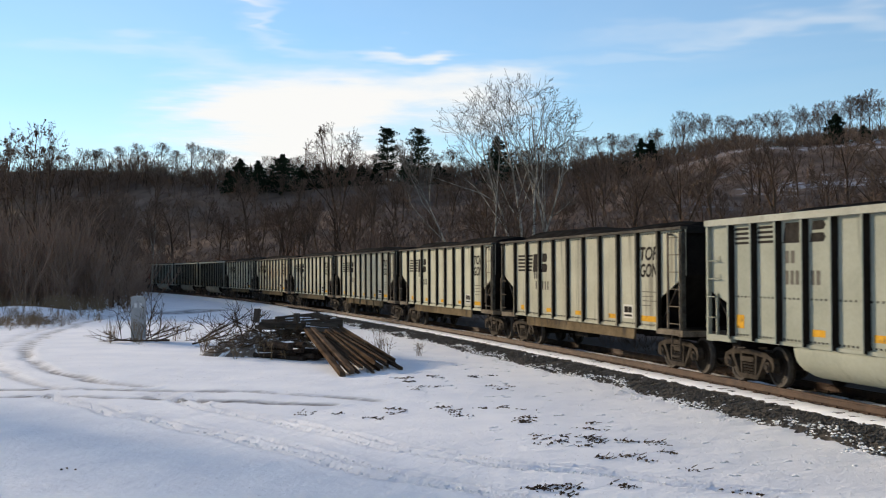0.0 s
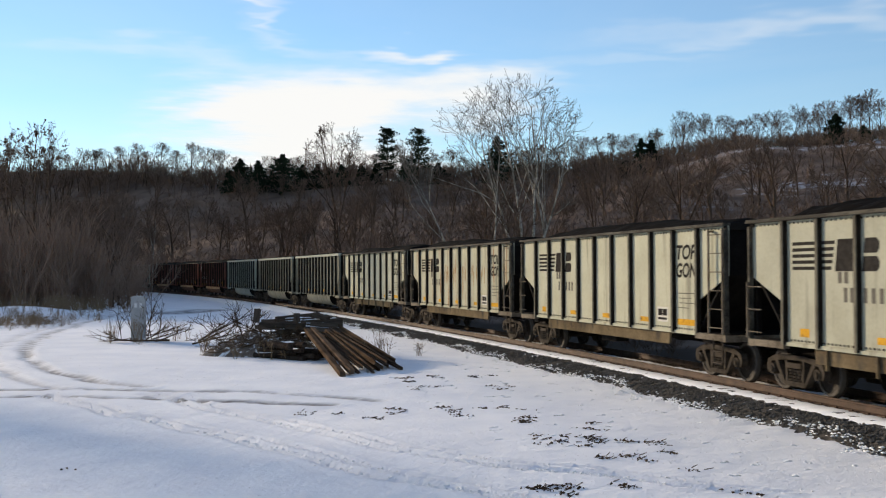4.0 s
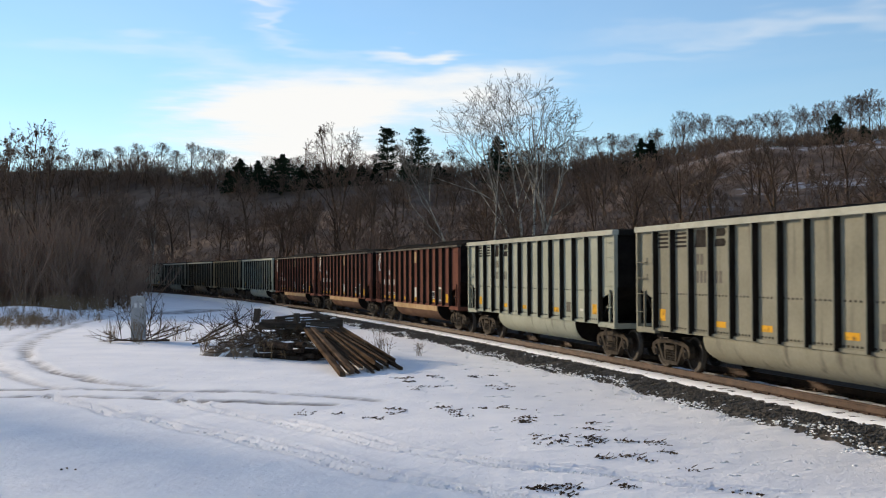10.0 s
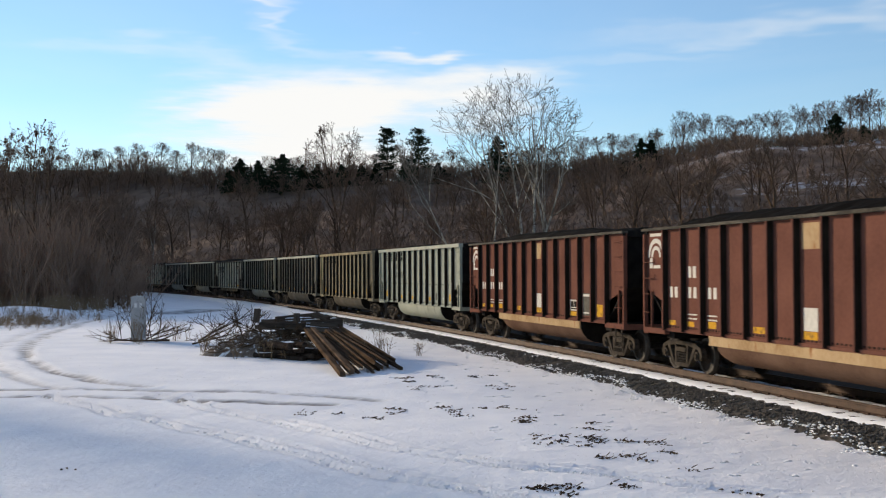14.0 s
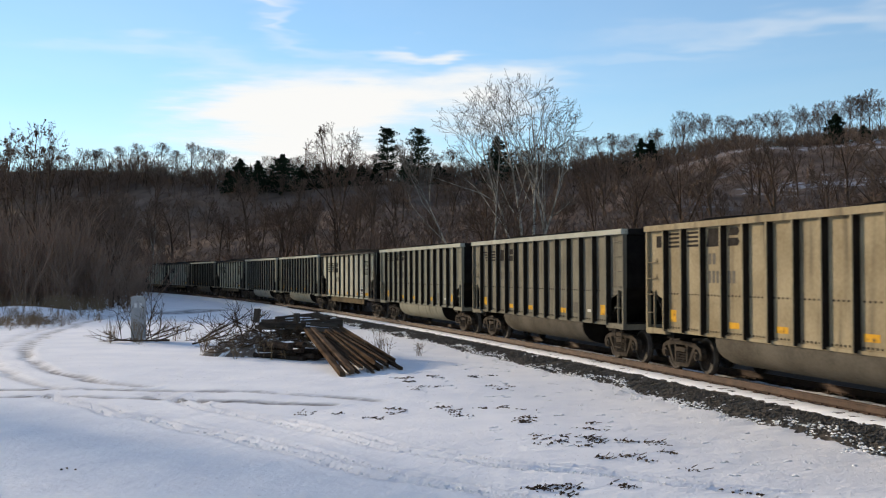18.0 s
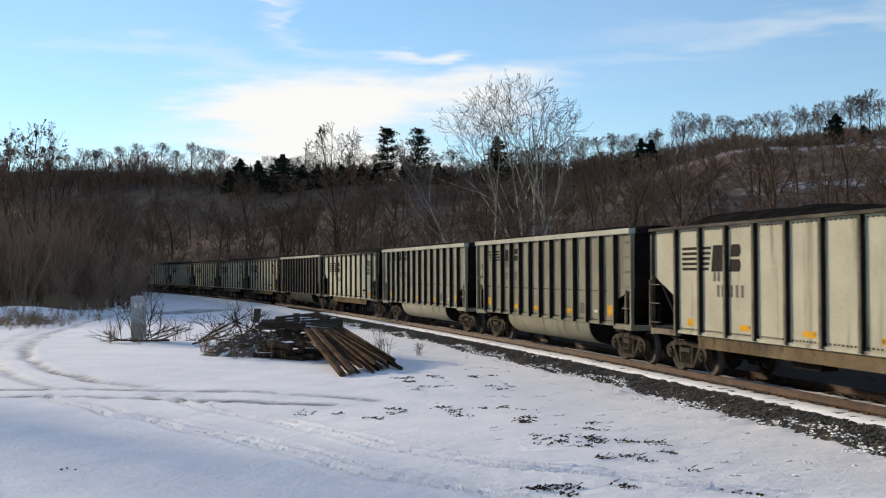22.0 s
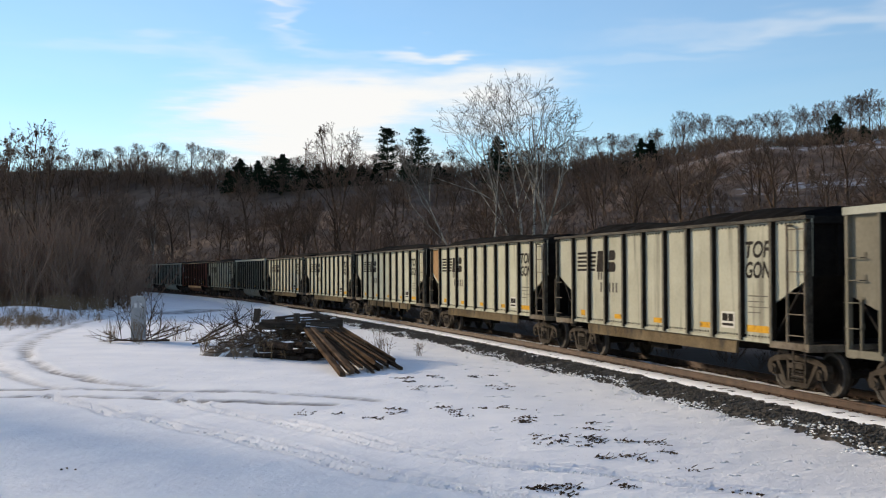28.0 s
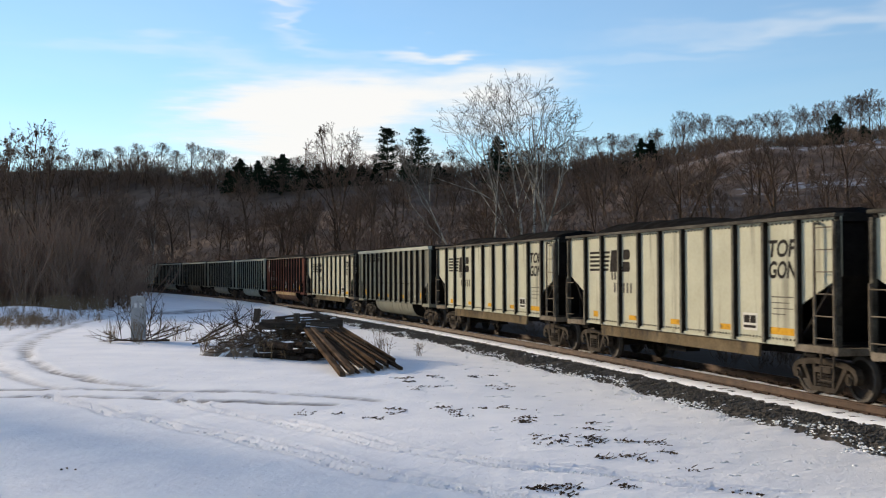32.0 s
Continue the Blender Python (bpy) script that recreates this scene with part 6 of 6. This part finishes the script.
for p, q, snow in TIES:
    if max(p[0], q[0]) < -4.3 and max(p[2], q[2]) < 0.76:
        continue
    back = 0.6 if min(p[0], q[0]) < -5.0 else 0.0
    over = max(0.0, max(p[0], q[0]) + 3.62)
    p, q = [(e[0] - over, e[1] + back, e[2] - 0.22) for e in (p, q)]
    g = 0.2 if abs(p[2] - q[2]) > 0.3 else 1.0
    p, q = [Vector(e) + g * Vector((rng.gauss(0, 0.10), rng.gauss(0, 0.2), rng.gauss(0, 0.05))) for e in (p, q)]
    snow = g == 1.0 and snow
    beam("railway_tie", "dark old railway tie in a salvage heap" + (", dusted with snow" if snow else ""), p, q, rng.uniform(0.18, 0.24), rng.uniform(0.14, 0.18), MAT["tie"], "railway tie", "salvage ties", snow, rng.gauss(0, 0.15))
for k in range(16):
    f = k / 15
    a = Vector((-4.46, 39.20, 0.40)).lerp(Vector((-3.67, 40.40, 0.49)), f)
    b = Vector((-2.65, 32.40, -0.35)).lerp(Vector((-1.17, 34.60, -0.35)), f)
    b.z = z_at(b.x, b.y) + 0.03 + 0.10 * (k % 3 == 1)
    b = a + (b - a) * rng.uniform(0.86, 1.03)
    a = a + Vector((rng.gauss(0, 0.05), rng.gauss(0, 0.15), rng.gauss(0, 0.03)))
    b = b + Vector((rng.gauss(0, 0.07), 0, abs(rng.gauss(0, 0.03))))
    old_rail(a + Vector((0, 0, 0.05 * (k % 2))), b, k)
beam("timber", "weathered brown square timber sloping off the heap", (-4.76, 39.60, 0.50), (-2.84, 32.00, -0.38), 0.17, 0.15, MAT["old_rail"], "timber")
beam("timber", "weathered brown square timber sloping off the heap", (-4.56, 39.60, 0.54), (-2.62, 32.50, -0.33), 0.16, 0.15, MAT["old_rail"], "timber")
rng = random.Random(14)
for k in range(18):
    f = (k % 7 + 0.5 * (k // 7)) / 6.5
    a = Vector((-6.50, 39.30, -0.20)).lerp(Vector((-4.73, 38.90, -0.31)), f)
    a.y += rng.uniform(-0.15, 0.15)
    a.z = z_at(a.x, a.y) + 0.09 + 0.18 * (k // 7)
    d = Vector((rng.uniform(0.75, 1.45), rng.uniform(-1.5, -0.2), rng.uniform(-0.10, 0.06)))
    log(a, a + d, rng.uniform(0.075, 0.12), snow=k % 3 == 0)

# mound of soil and dead leaves under the heap
mound = Shape()
n = 26
for i in range(n + 1):
    for j in range(n + 1):
        u, v = i / n * 2 - 1, j / n * 2 - 1
        x, y = -6.6 + u * 2.2, 40.8 + v * 1.4
        h = max(0.0, 1 - (u * u + v * v)) ** 0.8
        mound.v.append((x, y, z_at(x, y) - 0.06 + h * (0.62 + 0.16 * math.sin(5 * u + 2) * math.cos(6 * v)) + random.uniform(-0.09, 0.09) * h))
for i in range(n):
    for j in range(n):
        a = i * (n + 1) + j
        mound.f.append((a, a + 1, a + n + 2, a + n + 1))
tagged(new("soil_mound", mound.mesh("soil_mound", MAT["soil"])), "low mound of brown soil and leaves dusted with snow", "mound")


def dead_branch(p, d, length, r, seed, label="dead brown branch lying on the snow"):
    r_ = random.Random(seed)
    p = Vector(p)
    t = thing("branch", label, "branch", "dead branches", at=Matrix.Translation(p))
    sh = Shape()

    def go(q, d, ln, rad, lev):
        pts, rr = [q], [rad]
        for k in range(4):
            d = (d + Vector((r_.gauss(0, .16), r_.gauss(0, .16), r_.gauss(0, .12)))).normalized()
            q = q + d * ln / 4
            if p.z + q.z < p.z - 0.05:
                q.z = -0.05
            pts.append(q)
            rr.append(rad * (1 - 0.2 * (k + 1)) + 0.003)
        sh.tube(pts, rr, 5 if lev == 0 else 4)
        if lev < 2:
            for k in range(5 if lev == 0 else 3):
                i = r_.randint(1, 3)
                e = (d + Vector((r_.gauss(0, .7), r_.gauss(0, .7), r_.uniform(-.1, .7)))).normalized()
                go(pts[i], e, ln * r_.uniform(0.3, 0.55), rr[i] * 0.6, lev + 1)
    go(Vector((0, 0, 0)), Vector(d).normalized(), length, r, 0)
    part("wood", sh, MAT["branch"], t)
    return t


BRANCHES = [
    ((-13.41, 49.45, 0.10), (1.00, -0.20, 0.30), 1.60, 0.030),
    ((-13.16, 49.43, 0.10), (0.30, 0.00, 1.00), 1.90, 0.025),
    ((-12.97, 49.83, 0.10), (0.15, 0.10, 1.00), 2.00, 0.025),
    ((-12.75, 48.61, 0.10), (0.70, 0.10, 0.55), 1.80, 0.030),
    ((-12.55, 48.99, 0.10), (0.80, -0.20, 0.25), 1.50, 0.030),
    ((-11.62, 48.15, 0.10), (-1.00, 0.10, 0.12), 3.20, 0.050),
    ((-13.45, 48.26, 0.10), (-1.00, 0.10, 0.05), 1.50, 0.040),
    ((-13.35, 49.04, 0.10), (-0.15, 0.10, 1.00), 1.70, 0.020),
    ((-12.03, 47.42, 0.10), (0.90, -0.30, 0.08), 1.80, 0.030),
    ((-13.69, 48.28, 0.10), (-0.10, 0.00, 1.00), 1.30, 0.018),
    ((-12.73, 50.65, 0.10), (0.30, 0.20, 0.90), 1.60, 0.020),
    ((-10.23, 47.31, 0.10), (1.00, 0.30, 0.22), 2.60, 0.050),
    ((-10.16, 48.06, 0.10), (1.00, 0.40, 0.30), 2.20, 0.040),
    ((-10.15, 45.86, 0.10), (0.90, 0.20, 0.12), 2.40, 0.040),
    ((-8.76, 45.77, 0.10), (-0.60, 0.20, 0.40), 1.60, 0.030),
    ((-9.16, 47.24, 0.10), (0.20, 0.40, 1.00), 1.40, 0.020),
    ((-8.43, 46.46, 0.10), (0.50, 0.30, 0.60), 1.80, 0.030),
    ((-7.85, 47.16, 0.10), (0.30, 0.30, 0.90), 1.40, 0.020),
    ((-9.11, 45.79, 0.10), (1.00, 0.00, 0.15), 2.40, 0.035),
    ((-6.46, 45.64, 0.10), (0.40, 0.30, 0.80), 1.30, 0.020),
    ((-7.15, 45.68, 0.10), (-0.50, 0.20, 0.70), 1.40, 0.020),
    ((-9.17, 44.44, 0.10), (0.90, -0.30, 0.05), 1.40, 0.025),
]
for k, (p, d, ln, r) in enumerate(BRANCHES):
    p = (p[0], p[1], z_at(p[0], p[1]) + p[2])
    dead_branch(p, d, ln, r, 200 + k)
rng = random.Random(61)
for k in range(34):
    x, y = -6.6 + rng.gauss(0, 1.0), 40.2 + rng.gauss(0, 0.6)
    dead_branch((x, y, z_at(x, y) + rng.uniform(0.1, 0.75)), (rng.gauss(0, 1), rng.gauss(0, 0.6), rng.uniform(-0.1, 0.5)), rng.uniform(0.8, 1.8), rng.uniform(0.012, 0.028), 240 + k, "dead brown branch caught in the salvage heap")


def weed(x, y, h, seed):
    r_ = random.Random(seed)
    sh = Shape()
    for k in range(6):
        a = r_.uniform(0, 6.28)
        d = Vector((math.cos(a) * 0.25, math.sin(a) * 0.25, 1))
        p0 = Vector((r_.uniform(-.08, .08), r_.uniform(-.08, .08), -0.05))
        p1, p2 = p0 + d * h * 0.5 * r_.uniform(0.7, 1), p0 + d * h * r_.uniform(0.8, 1.1) + Vector((r_.gauss(0, .08), 0, -0.04))
        sh.tube([p0, p1, p2], [0.008, 0.007, 0.004], 3)
        for j in range(3):
            f = p1.lerp(p2, r_.random())
            sh.tube([f, f + Vector((r_.gauss(0, .1), r_.gauss(0, .1), r_.uniform(.03, .14)))], [0.006, 0.004], 3)
    ob = thing("weed", "dry brown weed standing in the snow", "weed", "dry weeds", at=Matrix.Translation((x, y, z_at(x, y))))
    part("plant", sh, MAT["dry_weed"], ob)


rng = random.Random(77)
for k in range(46):
    weed(-5.6 + rng.gauss(0, 1.9), 40.6 + rng.gauss(0, 1.3), rng.uniform(0.4, 1.0), 300 + k)
for k in range(14):
    weed(-13.0 + rng.gauss(0, 0.9), 48.9 + rng.gauss(0, 0.7), rng.uniform(0.5, 1.3), 360 + k)
for k in range(60):
    weed(-27.5 + rng.gauss(0, 3.0), 73.5 + rng.gauss(0, 3.0), rng.uniform(0.5, 1.1), 400 + k)

# grey lineside cabinet
CAB = Vector((-13.27, 49.4, z_at(-13.27, 49.4)))
cab = thing("lineside_cabinet", "tall narrow pale grey lineside cabinet standing in snow", "cabinet", at=Matrix.Translation(CAB) @ Matrix.Rotation(radians(12), 4, "Z"))
part("plinth", Shape().box(-0.36, 0.36, -0.30, 0.30, -0.1, 0.12), MAT["soil"], cab)
part("body", Shape().prism([(-0.31, -0.24), (-0.29, -0.26), (0.29, -0.26), (0.31, -0.24), (0.31, 0.26), (-0.31, 0.26)], "z", 0.1, 1.86), MAT["cabinet"], cab)
part("roof", Shape().prism([(-0.33, 1.86), (0.33, 1.86), (0.33, 1.90), (0.20, 1.95), (-0.20, 1.95), (-0.33, 1.90)], "y", -0.29, 0.29), MAT["cabinet"], cab)
door = part("door", Shape().box(-0.26, 0.26, -0.275, -0.258, 0.2, 1.78), MAT["cabinet"], cab)
part("plate", Shape().box(-0.16, -0.05, -0.282, -0.274, 1.45, 1.64).box(0.05, 0.16, -0.282, -0.274, 1.45, 1.64), MAT["cabinet_mark"], cab, "two small white plates")
part("handle", Shape().box(0.19, 0.22, -0.30, -0.274, 0.95, 1.1), MAT["black"], door)

# clods, twigs and leaves that stick out of the snow
CLODS = [
    (-1.13, 30.54, 0.38, 1.40, 26),
    (0.28, 23.46, 0.19, 0.92, 16),
    (-1.02, 24.26, 0.41, 0.69, 14),
    (-2.56, 24.02, 0.60, 0.48, 12),
    (-0.07, 24.93, 0.22, 0.62, 10),
    (1.40, 29.25, 0.44, 0.86, 12),
    (0.75, 32.80, 0.65, 1.08, 14),
    (-0.14, 32.13, 0.40, 1.03, 10),
    (-0.56, 29.05, 0.32, 0.84, 10),
    (1.82, 22.62, 0.62, 0.85, 28),
    (2.65, 18.89, 1.13, 2.02, 75),
    (3.70, 19.73, 0.14, 0.45, 8),
    (1.17, 15.50, 0.54, 0.56, 24),
    (3.67, 17.08, 0.09, 0.29, 5),
    (-1.43, 23.06, 0.30, 0.53, 8),
    (1.32, 24.89, 0.50, 0.83, 12),
    (2.98, 21.68, 0.43, 0.63, 10),
    (1.75, 15.57, 0.23, 0.32, 8),
    (2.67, 15.47, 0.31, 0.32, 10),
    (3.95, 15.37, 0.31, 0.31, 8),
    (-5.65, 17.14, 0.05, 0.20, 2),
    (1.97, 20.18, 0.50, 0.81, 12),
]
rng = random.Random(51)
for x, y, sx, sy, n_ in CLODS:
    sh = Shape()
    nests = [(rng.gauss(0, sx * 0.40), rng.gauss(0, sy * 0.42)) for _ in range(2 + n_ // 7)]
    for k in range(int(n_ * 2.8)):
        a = rng.uniform(-0.9, 0.9)
        nx_, ny_ = rng.choice(nests)
        px_, py_ = nx_ + rng.gauss(0, 0.10), ny_ + rng.gauss(0, 0.10)
        pz = z_at(x + px_, y + py_) + 0.01
        if rng.random() < 0.18:
            l2 = rng.uniform(0.05, 0.15)
            sh.tube([(px_, py_, pz), (px_ + l2 * math.cos(a), py_ + l2 * math.sin(a), pz + rng.uniform(0.0, 0.05))], [0.009, 0.005], 4)
        else:
            pebble(sh, (px_, py_, pz), rng.uniform(0.010, 0.040), rng, 0.6)
    ob = new("debris_clump", sh.mesh("debris_clump", MAT["branch"]))
    ob.location = (x, y, 0)
    tagged(ob, "clump of dark soil and twigs poking through the snow", "debris", "debris clumps", "stuff")


# ---- what moves ----
def motions():
    times = [0.5 * k for k in range(65)]
    for number, car in CARS:
        rows = []
        for t in times:
            s = travel(t) + STAND[number]
            x0, y0, _ = on_track(s - 6.17)
            x1, y1, _ = on_track(s + 6.17)
            yaw = math.atan2(y1 - y0, x1 - x0)
            rows.append((t, Matrix.Translation(((x0 + x1) / 2, (y0 + y1) / 2, 0)) @ Matrix.Rotation(yaw, 4, "Z")))
        walk(car, rows)
    first = WHEELSETS[0]
    walk(first, [(k / 30, Matrix.Rotation((travel(k / 30) - travel(0)) / 0.457, 4, "Y")) for k in range(961)])
    keys = first.animation_data
    for ws in WHEELSETS[1:]:
        ws.rotation_mode = "QUATERNION"
        own = ws.animation_data_create()
        own.action = keys.action
        own.action_slot = keys.action_slot
    walk(clouds, [(0.0, Matrix.Translation((-15.5, 0, CLOUD_H))), (32.0, Matrix.Translation((15.5, 0, CLOUD_H)))])


motions()
